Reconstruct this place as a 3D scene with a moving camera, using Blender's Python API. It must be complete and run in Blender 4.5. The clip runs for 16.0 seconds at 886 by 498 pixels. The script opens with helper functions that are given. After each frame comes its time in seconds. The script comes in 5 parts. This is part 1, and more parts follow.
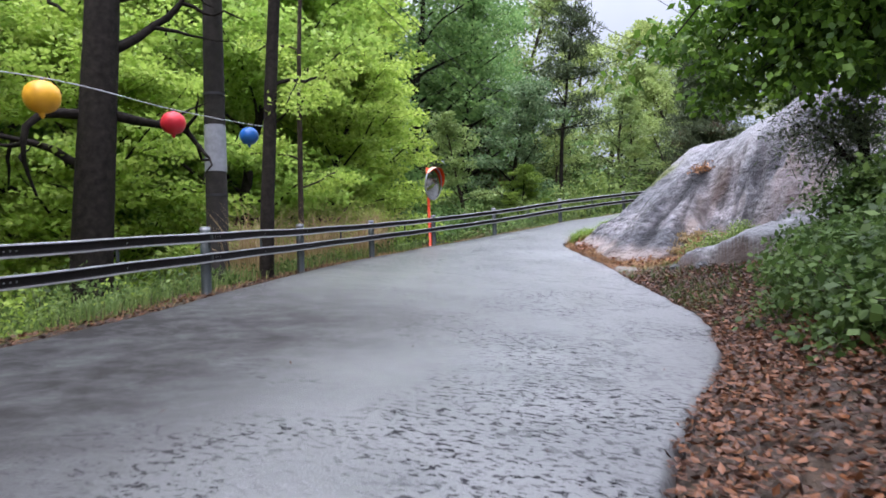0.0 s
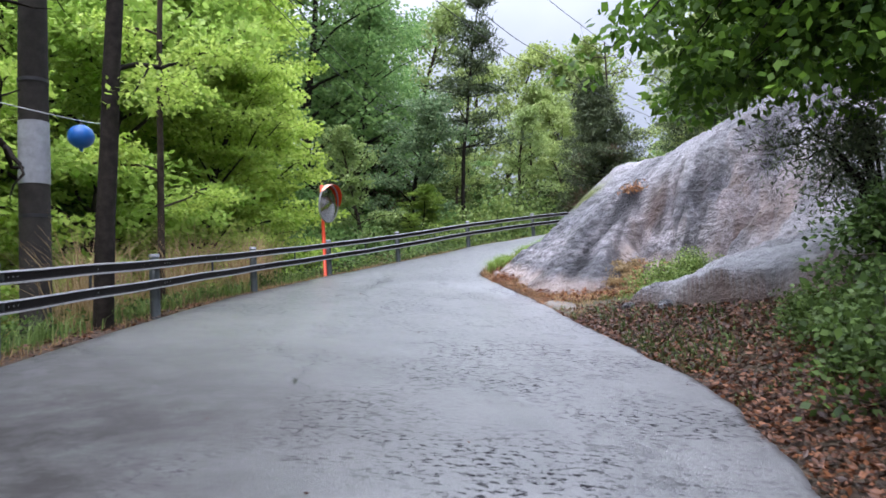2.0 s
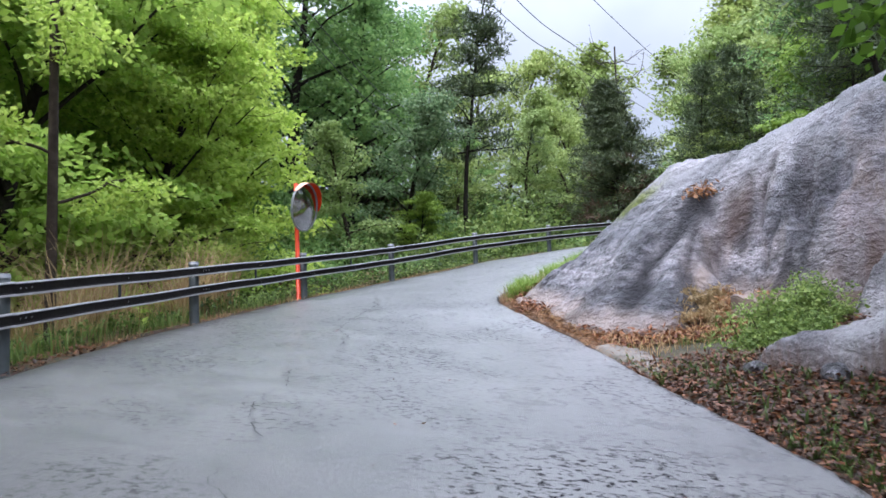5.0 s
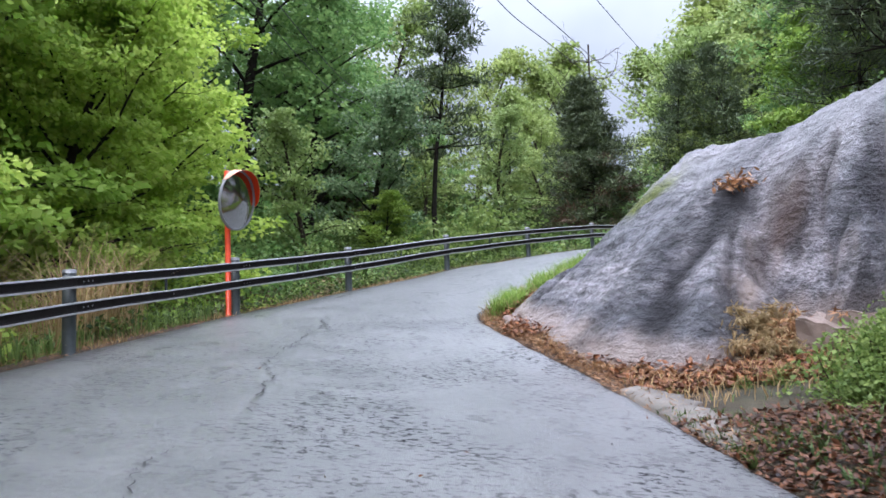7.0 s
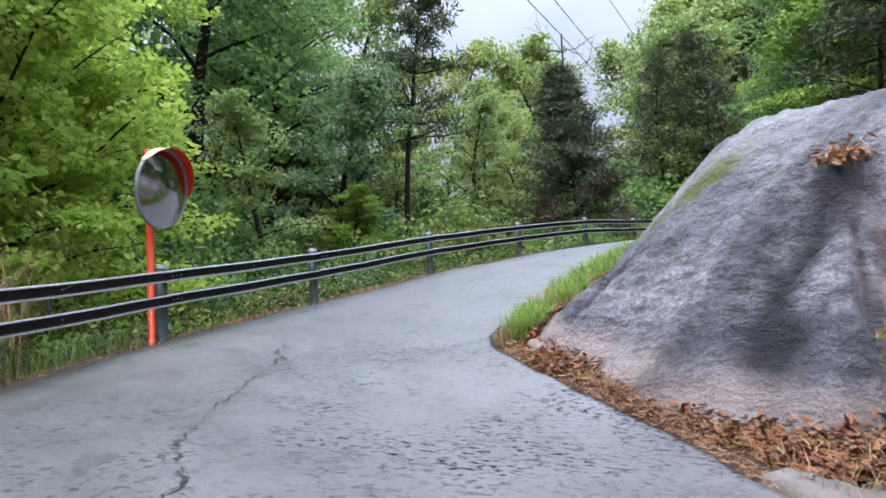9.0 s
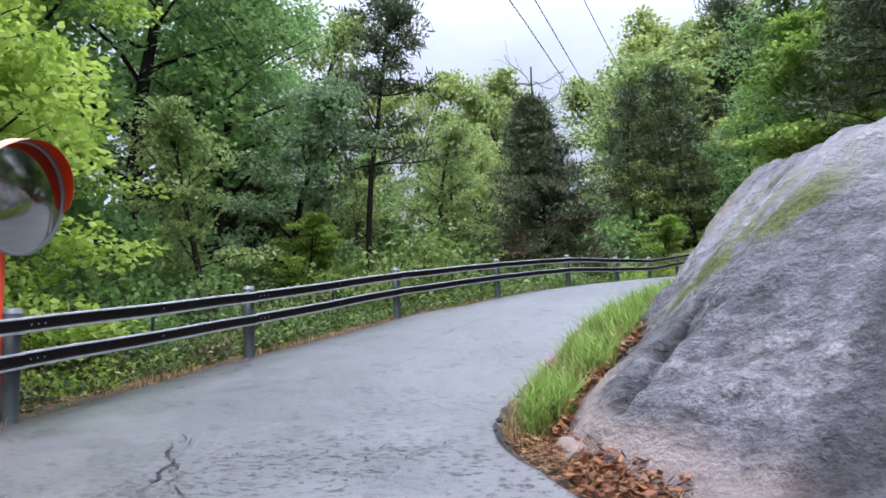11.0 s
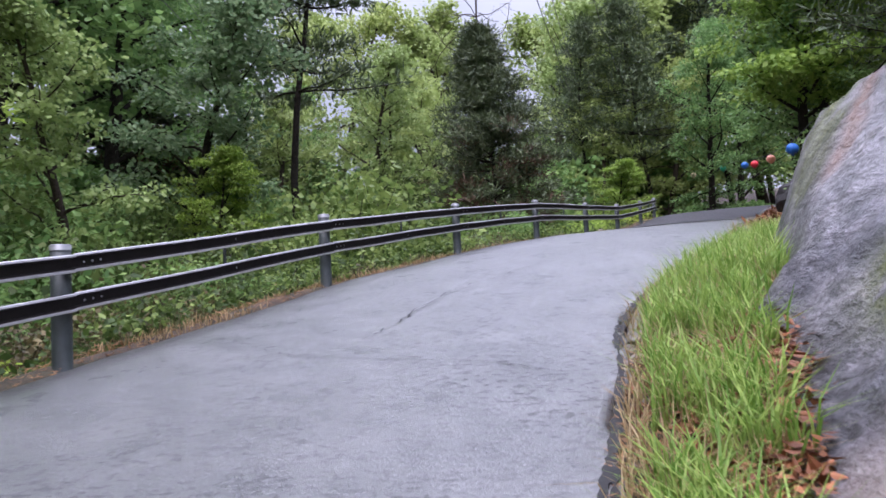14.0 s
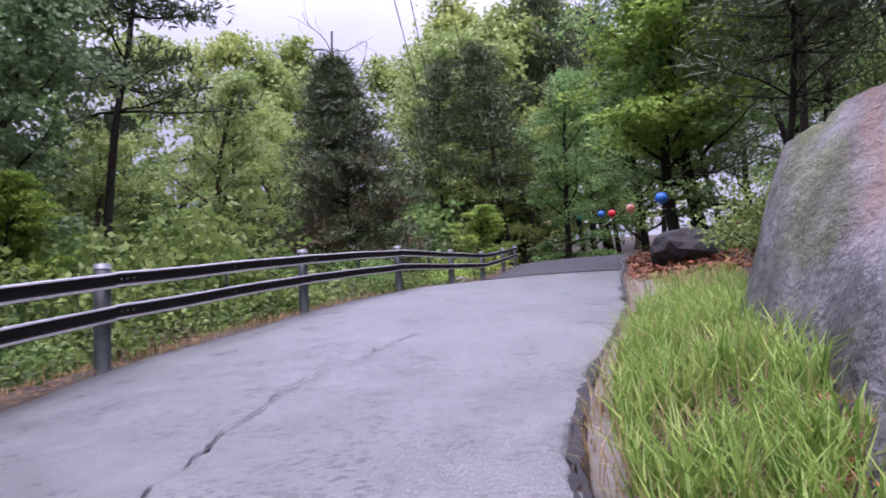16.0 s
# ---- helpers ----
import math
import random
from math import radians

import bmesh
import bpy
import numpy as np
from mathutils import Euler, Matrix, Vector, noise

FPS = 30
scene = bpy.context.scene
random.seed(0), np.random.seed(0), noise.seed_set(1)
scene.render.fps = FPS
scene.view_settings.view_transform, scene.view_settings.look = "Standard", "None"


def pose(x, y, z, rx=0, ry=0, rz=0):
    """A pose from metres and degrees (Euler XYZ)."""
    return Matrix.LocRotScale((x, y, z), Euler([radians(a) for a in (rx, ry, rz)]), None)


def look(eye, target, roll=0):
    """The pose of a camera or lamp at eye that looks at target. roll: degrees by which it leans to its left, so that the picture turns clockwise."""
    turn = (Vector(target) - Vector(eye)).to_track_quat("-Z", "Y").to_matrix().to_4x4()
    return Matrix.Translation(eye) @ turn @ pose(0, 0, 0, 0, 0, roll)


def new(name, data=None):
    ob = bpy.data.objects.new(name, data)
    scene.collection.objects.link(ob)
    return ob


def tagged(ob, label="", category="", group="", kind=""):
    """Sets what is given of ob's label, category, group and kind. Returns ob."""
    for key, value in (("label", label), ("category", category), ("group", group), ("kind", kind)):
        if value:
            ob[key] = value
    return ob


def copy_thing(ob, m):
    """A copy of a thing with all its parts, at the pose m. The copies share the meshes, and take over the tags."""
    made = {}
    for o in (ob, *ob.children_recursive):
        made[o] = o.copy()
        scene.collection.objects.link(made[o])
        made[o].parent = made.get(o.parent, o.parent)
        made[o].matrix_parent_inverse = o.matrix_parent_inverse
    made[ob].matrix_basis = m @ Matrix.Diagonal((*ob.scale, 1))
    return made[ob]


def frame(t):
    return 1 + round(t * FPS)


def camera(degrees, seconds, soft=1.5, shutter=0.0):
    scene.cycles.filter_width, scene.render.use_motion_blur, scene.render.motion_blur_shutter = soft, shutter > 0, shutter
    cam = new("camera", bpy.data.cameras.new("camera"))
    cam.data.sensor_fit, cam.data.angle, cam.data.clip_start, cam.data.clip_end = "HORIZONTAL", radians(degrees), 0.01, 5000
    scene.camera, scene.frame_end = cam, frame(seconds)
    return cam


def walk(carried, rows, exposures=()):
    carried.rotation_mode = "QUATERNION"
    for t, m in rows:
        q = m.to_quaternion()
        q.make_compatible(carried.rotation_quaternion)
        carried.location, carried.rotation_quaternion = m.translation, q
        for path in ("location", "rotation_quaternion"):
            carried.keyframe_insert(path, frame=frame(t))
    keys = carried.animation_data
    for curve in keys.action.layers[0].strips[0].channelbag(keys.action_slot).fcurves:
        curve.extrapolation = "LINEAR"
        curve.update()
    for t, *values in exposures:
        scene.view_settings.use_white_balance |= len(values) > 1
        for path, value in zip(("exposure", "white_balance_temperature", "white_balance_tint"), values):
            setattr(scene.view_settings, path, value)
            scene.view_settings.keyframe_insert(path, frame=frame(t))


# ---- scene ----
cam = camera(64.3, 16.0, soft=1.6, shutter=0.3)
EXPOSURES = [(0, 1.18, 6090, 25), (4, 1.17, 5950, 22), (8, 1.08, 5920, 22), (12, 1.02, 5900, 25), (13.5, 1.0, 5960, 30), (16, 0.97, 5960, 46)]
PATH = [
    (0, (5.101, -1.009, 0.574), (4.54, 0.908, 0.672), -2.4),
    (0.5, (4.852, -0.324, 0.667), (4.337, 1.604, 0.807), -3.5),
    (1, (4.592, 0.291, 0.745), (4.155, 2.239, 0.875), -2.8),
    (1.5, (4.395, 0.936, 0.852), (4.044, 2.9, 0.982), -3.4),
    (2, (4.212, 1.596, 0.933), (3.951, 3.574, 1.077), -3.2),
    (2.5, (4.061, 2.263, 1.015), (3.838, 4.243, 1.19), -2.7),
    (3, (3.916, 2.914, 1.065), (3.727, 4.9, 1.198), -1.9),
    (3.5, (3.787, 3.558, 1.149), (3.553, 5.538, 1.303), -2.2),
    (4, (3.673, 4.148, 1.211), (3.414, 6.125, 1.371), -1.9),
    (6.5, (3.242, 7.508, 1.506), (3.034, 9.485, 1.718), -3.7),
    (7, (3.143, 8.161, 1.576), (2.993, 10.146, 1.764), -2.4),
    (7.5, (3.0, 8.875, 1.66), (2.87, 10.859, 1.875), -2.8),
    (8, (2.895, 9.526, 1.734), (2.809, 11.514, 1.933), -3.4),
    (8.5, (2.717, 10.213, 1.802), (2.643, 12.204, 1.978), -3.6),
    (11, (2.298, 13.404, 2.198), (2.366, 15.384, 2.471), -2.6),
    (11.5, (2.26, 13.989, 2.269), (2.303, 15.967, 2.565), -2.3),
    (12, (2.265, 14.602, 2.323), (2.308, 16.585, 2.577), -1.9),
    (12.5, (2.241, 15.326, 2.378), (2.297, 17.32, 2.52), -2.5),
    (13, (2.272, 15.976, 2.45), (2.464, 17.964, 2.542), -3.1),
    (13.5, (2.196, 16.623, 2.537), (2.355, 18.615, 2.64), -2.4),
    (14, (2.231, 17.19, 2.614), (2.479, 19.171, 2.73), -2.9),
    (14.5, (2.236, 17.794, 2.706), (2.516, 19.767, 2.873), -2.4),
    (15, (2.37, 18.453, 2.8), (2.812, 20.395, 2.982), -1.4),
    (15.5, (2.478, 19.009, 2.879), (3.0, 20.928, 3.084), -2.7),
    (16, (2.663, 19.599, 2.969), (3.319, 21.476, 3.185), -3.2),
]
walk(cam, [(t, look(eye, target, roll)) for t, eye, target, roll in PATH], EXPOSURES)

# ---- world, sun, exposure ----
SUN_ELEVATION, SUN_ROTATION = radians(66), radians(200)
world = bpy.data.worlds.new("overcast_sky")
scene.world = world
world.use_nodes = True
wn, wl = world.node_tree.nodes, world.node_tree.links
wn.clear()
w_out, w_bg = wn.new("ShaderNodeOutputWorld"), wn.new("ShaderNodeBackground")
w_sky, w_mix, w_noise, w_ramp = wn.new("ShaderNodeTexSky"), wn.new("ShaderNodeMix"), wn.new("ShaderNodeTexNoise"), wn.new("ShaderNodeValToRGB")
w_coord = wn.new("ShaderNodeTexCoord")
w_sky.sky_type, w_sky.sun_disc = "NISHITA", False
w_sky.sun_elevation, w_sky.sun_rotation, w_sky.dust_density = SUN_ELEVATION, SUN_ROTATION, 4.0
w_mix.data_type, w_mix.inputs[0].default_value = "RGBA", 0.9
w_noise.inputs["Scale"].default_value, w_noise.inputs["Detail"].default_value = 2.2, 5.0
w_ramp.color_ramp.elements[0].position, w_ramp.color_ramp.elements[0].color = 0.34, (4.7, 5.45, 6.05, 1)
w_ramp.color_ramp.elements[1].position, w_ramp.color_ramp.elements[1].color = 0.7, (8.0, 8.75, 9.1, 1)
wl.new(w_coord.outputs["Generated"], w_noise.inputs["Vector"])
wl.new(w_noise.outputs["Fac"], w_ramp.inputs["Fac"])
wl.new(w_sky.outputs["Color"], w_mix.inputs[6])
wl.new(w_ramp.outputs["Color"], w_mix.inputs[7])
# an overcast sky is brighter towards the zenith
w_sep, w_map, w_mul = wn.new("ShaderNodeSeparateXYZ"), wn.new("ShaderNodeMapRange"), wn.new("ShaderNodeMix")
w_map.inputs["From Min"].default_value, w_map.inputs["From Max"].default_value = 0.22, 1.0
w_map.inputs["To Min"].default_value, w_map.inputs["To Max"].default_value = 0.56, 2.8
w_map.interpolation_type = "SMOOTHERSTEP"
w_mul.data_type, w_mul.blend_type, w_mul.inputs[0].default_value = "RGBA", "MULTIPLY", 1.0
wl.new(w_coord.outputs["Generated"], w_sep.inputs[0])
wl.new(w_sep.outputs["Z"], w_map.inputs["Value"])
wl.new(w_mix.outputs[2], w_mul.inputs[6])
wl.new(w_map.outputs["Result"], w_mul.inputs[7])
wl.new(w_mul.outputs[2], w_bg.inputs["Color"])
w_bg.inputs["Strength"].default_value = 0.1
wl.new(w_bg.outputs["Background"], w_out.inputs["Surface"])
sun = new("sun", bpy.data.lights.new("sun", "SUN"))
sun.data.energy, sun.data.angle, sun.data.color = 1.5, radians(35), (1.0, 0.97, 0.92)
sun.rotation_euler = (radians(90) - SUN_ELEVATION, 0, radians(180) - SUN_ROTATION)

# ---- materials ----
def material(name, build):
    m = bpy.data.materials.new(name)
    m.use_nodes = True
    nt = m.node_tree
    bsdf = nt.nodes["Principled BSDF"]
    build(nt, bsdf)
    return m


def tex(nt, scale, detail=4.0, rough=0.6, space="Object", stretch=None, kind="ShaderNodeTexNoise"):
    c = nt.nodes.new("ShaderNodeTexCoord")
    n = nt.nodes.new(kind)
    n.inputs["Scale"].default_value = scale
    if kind == "ShaderNodeTexNoise":
        n.inputs["Detail"].default_value, n.inputs["Roughness"].default_value = detail, rough
    if stretch:
        mp = nt.nodes.new("ShaderNodeMapping")
        mp.inputs["Scale"].default_value = stretch
        nt.links.new(c.outputs[space], mp.inputs["Vector"])
        nt.links.new(mp.outputs["Vector"], n.inputs["Vector"])
    else:
        nt.links.new(c.outputs[space], n.inputs["Vector"])
    return n


def ramp(nt, source, stops):
    r = nt.nodes.new("ShaderNodeValToRGB")
    e = r.color_ramp.elements
    while len(e) < len(stops):
        e.new(0.5)
    for el, (p, col) in zip(e, stops):
        el.position, el.color = p, (*col, 1) if len(col) == 3 else col
    nt.links.new(source, r.inputs["Fac"])
    return r


def mixed(nt, fac, a, b, mode="MIX"):
    m = nt.nodes.new("ShaderNodeMix")
    m.data_type, m.blend_type = "RGBA", mode
    for sock, v in ((m.inputs[0], fac), (m.inputs[6], a), (m.inputs[7], b)):
        if isinstance(v, (int, float)):
            sock.default_value = v
        elif isinstance(v, tuple):
            sock.default_value = (*v, 1)
        else:
            nt.links.new(v, sock)
    return m.outputs[2]


def bump(nt, bsdf, height, strength, distance):
    b = nt.nodes.new("ShaderNodeBump")
    b.inputs["Strength"].default_value, b.inputs["Distance"].default_value = strength, distance
    nt.links.new(height, b.inputs["Height"])
    nt.links.new(b.outputs["Normal"], bsdf.inputs["Normal"])
    nt.links.new(b.outputs["Normal"], bsdf.inputs["Coat Normal"])


def grey(v):
    return (v, v, v)


def plain(name, col, rough=0.5, metal=0.0, vary=0.15, scale=6.0, relief=0.15):
    def build(nt, bsdf):
        n = tex(nt, scale, 5)
        lo, hi = tuple(c * (1 - vary) for c in col), tuple(min(1, c * (1 + vary)) for c in col)
        r = ramp(nt, n.outputs["Fac"], [(0.3, lo), (0.7, hi)])
        nt.links.new(r.outputs["Color"], bsdf.inputs["Base Color"])
        fine = tex(nt, scale * 14, 3)
        rr = ramp(nt, fine.outputs["Fac"], [(0.3, grey(rough * 0.75)), (0.7, grey(min(1, rough * 1.25)))])
        nt.links.new(rr.outputs["Color"], bsdf.inputs["Roughness"])
        bsdf.inputs["Metallic"].default_value = metal
        if relief:
            bump(nt, bsdf, fine.outputs["Fac"], relief, 0.01)
    return material(name, build)


def asphalt_build(dark):
    def build(nt, bsdf):
        grain, patch, wet = tex(nt, 60, 4, 0.7), tex(nt, 1.1, 7, 0.7), tex(nt, 2.2, 6, 0.7)
        fleck, zone = tex(nt, 17.0, 8, 0.72, stretch=(0.8, 1.35, 1.0)), tex(nt, 0.8, 4, 0.6)
        a = ramp(nt, grain.outputs["Fac"], [(0.25, grey(0.045 * dark)), (0.75, grey(0.105 * dark))])
        b = ramp(nt, patch.outputs["Fac"], [(0.38, (0.66, 0.68, 0.72)), (0.62, (1.25, 1.26, 1.29))])
        c = mixed(nt, 1.0, a.outputs["Color"], b.outputs["Color"], "MULTIPLY")
        # rough open-textured specks where the binder has worn away
        f = ramp(nt, fleck.outputs["Fac"], [(0.43, grey(1.0)), (0.475, grey(0.0))])
        z = ramp(nt, zone.outputs["Fac"], [(0.38, grey(0.12)), (0.58, grey(1.0))])
        m = mixed(nt, 1.0, f.outputs["Color"], z.outputs["Color"], "MULTIPLY")
        worn = nt.nodes.new("ShaderNodeAttribute")
        worn.attribute_name = "worn"
        m = mixed(nt, 1.0, m, worn.outputs["Color"], "MULTIPLY")
        c = mixed(nt, m, c, (0.016 * dark, 0.016 * dark, 0.018 * dark))
        # gutter silt, plus the trees' dark reflection painted on the lower left
        dirt_and_shade = nt.nodes.new("ShaderNodeAttribute")
        dirt_and_shade.attribute_name = "dirt_and_shade"
        dn = ramp(nt, wet.outputs["Fac"], [(0.3, grey(0.65)), (0.6, grey(1.0))])
        dm = mixed(nt, 1.0, dirt_and_shade.outputs["Color"], dn.outputs["Color"], "MULTIPLY")
        c = mixed(nt, dm, c, (0.03, 0.028, 0.027))
        m = mixed(nt, 1.0, m, dm, "LIGHTEN")
        nt.links.new(c, bsdf.inputs["Base Color"])
        r = ramp(nt, wet.outputs["Fac"], [(0.38, grey(0.25)), (0.6, grey(0.48))])
        rr = mixed(nt, m, r.outputs["Color"], grey(0.75))
        nt.links.new(rr, bsdf.inputs["Roughness"])
        bsdf.inputs["Specular IOR Level"].default_value = 1.0
        inv = nt.nodes.new("ShaderNodeMath")
        inv.operation = "SUBTRACT"
        inv.inputs[0].default_value = 1.0
        nt.links.new(m, inv.inputs[1])
        nt.links.new(inv.outputs[0], bsdf.inputs["Coat Weight"])
        nt.links.new(inv.outputs[0], bsdf.inputs["Specular IOR Level"])
        bsdf.inputs["Coat Roughness"].default_value = 0.36
        bsdf.inputs["Coat IOR"].default_value = 1.62
        h = mixed(nt, 0.6, grain.outputs["Fac"], fleck.outputs["Fac"])
        bump(nt, bsdf, h, 0.6, 0.035)
    return build


M_ROAD = material("wet_asphalt", asphalt_build(1.0))
M_ROAD_DARK = plain("dark_asphalt", (0.03, 0.03, 0.032), 0.8, 0, 0.3, 3, 0.6)


def rock_build(nt, bsdf):
    big = tex(nt, 0.7, 7, 0.66)
    streak = tex(nt, 1.1, 7, 0.7, stretch=(1.0, 1.0, 0.7))
    fine = tex(nt, 30, 5, 0.75)
    chip = tex(nt, 5.5, 8, 0.66, stretch=(0.85, 0.85, 1.3))
    lump = tex(nt, 2.0, 4, 0.55)
    a = ramp(nt, big.outputs["Fac"], [(0.4, (0.05, 0.05, 0.062)), (0.5, (0.105, 0.101, 0.118)), (0.6, (0.2, 0.19, 0.205))])
    st = ramp(nt, streak.outputs["Fac"], [(0.4, grey(0.42)), (0.49, grey(1.0)), (0.6, (1.5, 1.44, 1.42))])
    c = mixed(nt, 0.8, a.outputs["Color"], st.outputs["Color"], "MULTIPLY")
    # tiny shadows of the relief painted as mottling from the bump noises
    g = ramp(nt, fine.outputs["Fac"], [(0.38, grey(0.3)), (0.48, grey(0.95)), (0.64, grey(1.5))])
    c = mixed(nt, 0.75, c, g.outputs["Color"], "MULTIPLY")
    k = ramp(nt, chip.outputs["Fac"], [(0.38, grey(0.2)), (0.46, grey(0.85)), (0.6, grey(1.6))])
    c = mixed(nt, 0.85, c, k.outputs["Color"], "MULTIPLY")
    rust = tex(nt, 0.8, 5, 0.65)
    rf = ramp(nt, rust.outputs["Fac"], [(0.62, grey(0.0)), (0.75, grey(0.3))])
    c = mixed(nt, rf.outputs["Color"], c, (0.22, 0.125, 0.085))
    at = nt.nodes.new("ShaderNodeAttribute")
    at.attribute_name = "moss"
    mn = tex(nt, 16, 6, 0.75)
    mcol = ramp(nt, mn.outputs["Fac"], [(0.3, (0.03, 0.05, 0.006)), (0.6, (0.14, 0.17, 0.02)), (0.75, (0.3, 0.29, 0.12))])
    c = mixed(nt, at.outputs["Fac"], c, mcol.outputs["Color"])
    # bare also carries painted sky sheen, the dark mask painted crevice shade
    for key, col in (("bare", (0.42, 0.41, 0.43)), ("pale", (0.42, 0.33, 0.29)), ("stain_and_shade", (0.022, 0.021, 0.024)), ("rusty", (0.25, 0.13, 0.075))):
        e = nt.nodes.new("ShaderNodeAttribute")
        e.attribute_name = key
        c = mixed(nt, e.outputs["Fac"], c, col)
    nt.links.new(c, bsdf.inputs["Base Color"])
    r = ramp(nt, streak.outputs["Fac"], [(0.3, grey(0.32)), (0.7, grey(0.5))])
    nt.links.new(mixed(nt, at.outputs["Fac"], r.outputs["Color"], grey(0.95)), bsdf.inputs["Roughness"])
    h = mixed(nt, 0.12, chip.outputs["Fac"], fine.outputs["Fac"])
    h = mixed(nt, 0.35, h, lump.outputs["Fac"])
    bump(nt, bsdf, h, 1.0, 0.42)
    # a film of rain water
    cw = ramp(nt, streak.outputs["Fac"], [(0.4, grey(0.45)), (0.6, grey(1.0))])
    # the stains and painted shade also lose the water film
    dark_mask = nt.nodes.new("ShaderNodeAttribute")
    dark_mask.attribute_name = "stain_and_shade"
    film = mixed(nt, dark_mask.outputs["Fac"], cw.outputs["Color"], grey(0.05))
    nt.links.new(mixed(nt, at.outputs["Fac"], film, grey(0.0)), bsdf.inputs["Coat Weight"])
    nt.links.new(mixed(nt, dark_mask.outputs["Fac"], grey(0.5), grey(0.15)), bsdf.inputs["Specular IOR Level"])
    bsdf.inputs["Coat Roughness"].default_value = 0.15
    bsdf.inputs["Coat IOR"].default_value = 1.55


M_ROCK = material("wet_granite", rock_build)


def soil_build(nt, bsdf):
    a, b, f = tex(nt, 0.5, 5), tex(nt, 5, 6, 0.7), tex(nt, 40, 4, 0.7)
    c1 = ramp(nt, b.outputs["Fac"], [(0.3, (0.025, 0.016, 0.011)), (0.55, (0.06, 0.038, 0.024)), (0.75, (0.11, 0.075, 0.048))])
    c2 = ramp(nt, b.outputs["Fac"], [(0.3, (0.02, 0.02, 0.01)), (0.7, (0.05, 0.055, 0.022))])
    fac = ramp(nt, a.outputs["Fac"], [(0.5, grey(0)), (0.66, grey(1))])
    c = mixed(nt, fac.outputs["Color"], c1.outputs["Color"], c2.outputs["Color"])
    nt.links.new(c, bsdf.inputs["Base Color"])
    bsdf.inputs["Roughness"].default_value = 0.85
    h = mixed(nt, 0.5, b.outputs["Fac"], f.outputs["Fac"])
    bump(nt, bsdf, h, 0.8, 0.06)


M_SOIL = material("forest_soil", soil_build)


def leaf_material(name, lo, hi, rough=0.5, glow=0.45):
    """Leaf blades that vary one by one and let some light through."""
    def build(nt, bsdf):
        g = nt.nodes.new("ShaderNodeNewGeometry")
        r = ramp(nt, g.outputs["Random Per Island"], [(0.0, lo), (0.55, tuple((p + q) / 2 for p, q in zip(lo, hi))), (1.0, hi)])
        o = nt.nodes.new("ShaderNodeObjectInfo")
        t = ramp(nt, o.outputs["Random"], [(0.0, (0.85, 0.9, 0.9)), (1.0, (1.15, 1.08, 1.0))])
        c = mixed(nt, 1.0, r.outputs["Color"], t.outputs["Color"], "MULTIPLY")
        nt.links.new(c, bsdf.inputs["Base Color"])
        bsdf.inputs["Roughness"].default_value = rough
        bsdf.inputs["Specular IOR Level"].default_value = 0.25
        tr = nt.nodes.new("ShaderNodeBsdfTranslucent")
        nt.links.new(c, tr.inputs["Color"])
        mx = nt.nodes.new("ShaderNodeMixShader")
        mx.inputs[0].default_value = glow
        out = nt.nodes["Material Output"]
        nt.links.new(bsdf.outputs["BSDF"], mx.inputs[1])
        nt.links.new(tr.outputs["BSDF"], mx.inputs[2])
        nt.links.new(mx.outputs["Shader"], out.inputs["Surface"])
    return material(name, build)


L_LIME = leaf_material("spring_leaves", (0.27, 0.42, 0.06), (0.52, 0.66, 0.16), glow=0.5)
L_GREEN = leaf_material("green_leaves", (0.12, 0.23, 0.07), (0.27, 0.42, 0.14), glow=0.5)
L_SPRING = leaf_material("fresh_leaves", (0.21, 0.29, 0.08), (0.39, 0.48, 0.18))
L_MID = leaf_material("olive_leaves", (0.095, 0.165, 0.042), (0.245, 0.34, 0.10))
L_DARK = leaf_material("dark_needles", (0.045, 0.07, 0.036), (0.12, 0.15, 0.07), glow=0.15)
L_PINE = leaf_material("pine_needles", (0.05, 0.08, 0.04), (0.13, 0.17, 0.075), glow=0.15)
L_BROWN = leaf_material("browned_needles", (0.07, 0.045, 0.03), (0.16, 0.10, 0.06), glow=0.1)
L_PALE = leaf_material("pale_blossom_leaves", (0.11, 0.2, 0.085), (0.3, 0.39, 0.21))
L_OAK = leaf_material("oak_leaves", (0.035, 0.085, 0.012), (0.14, 0.27, 0.03))
L_GRASS = leaf_material("fresh_grass", (0.10, 0.22, 0.03), (0.34, 0.46, 0.12))
L_BUSH = leaf_material("shaded_bush_leaves", (0.04, 0.075, 0.02), (0.13, 0.18, 0.055))
L_DRY = leaf_material("dry_olive_leaves", (0.06, 0.05, 0.025), (0.2, 0.17, 0.08), glow=0.3)
L_STRAW = leaf_material("dry_straw", (0.28, 0.19, 0.09), (0.55, 0.42, 0.24))
L_LITTER = leaf_material("wet_dead_leaves", (0.014, 0.005, 0.003), (0.15, 0.062, 0.028), rough=0.4, glow=0.05)
L_RUST = leaf_material("rust_red_dead_leaves", (0.09, 0.028, 0.012), (0.36, 0.14, 0.06), rough=0.45, glow=0.05)
L_BANK = leaf_material("dark_bank_leaves", (0.03, 0.06, 0.014), (0.09, 0.15, 0.035))
L_BRIGHT = leaf_material("bright_green_leaves", (0.14, 0.25, 0.04), (0.34, 0.48, 0.10))
L_NEEDLE_LITTER = leaf_material("fallen_needles", (0.16, 0.07, 0.03), (0.45, 0.26, 0.13), glow=0.05)
M_BARK = plain("dark_bark", (0.022, 0.018, 0.015), 0.8, 0, 0.5, 9, 0.9)
M_BARK_GREY = plain("grey_bark", (0.05, 0.038, 0.03), 0.8, 0, 0.4, 9, 0.8)
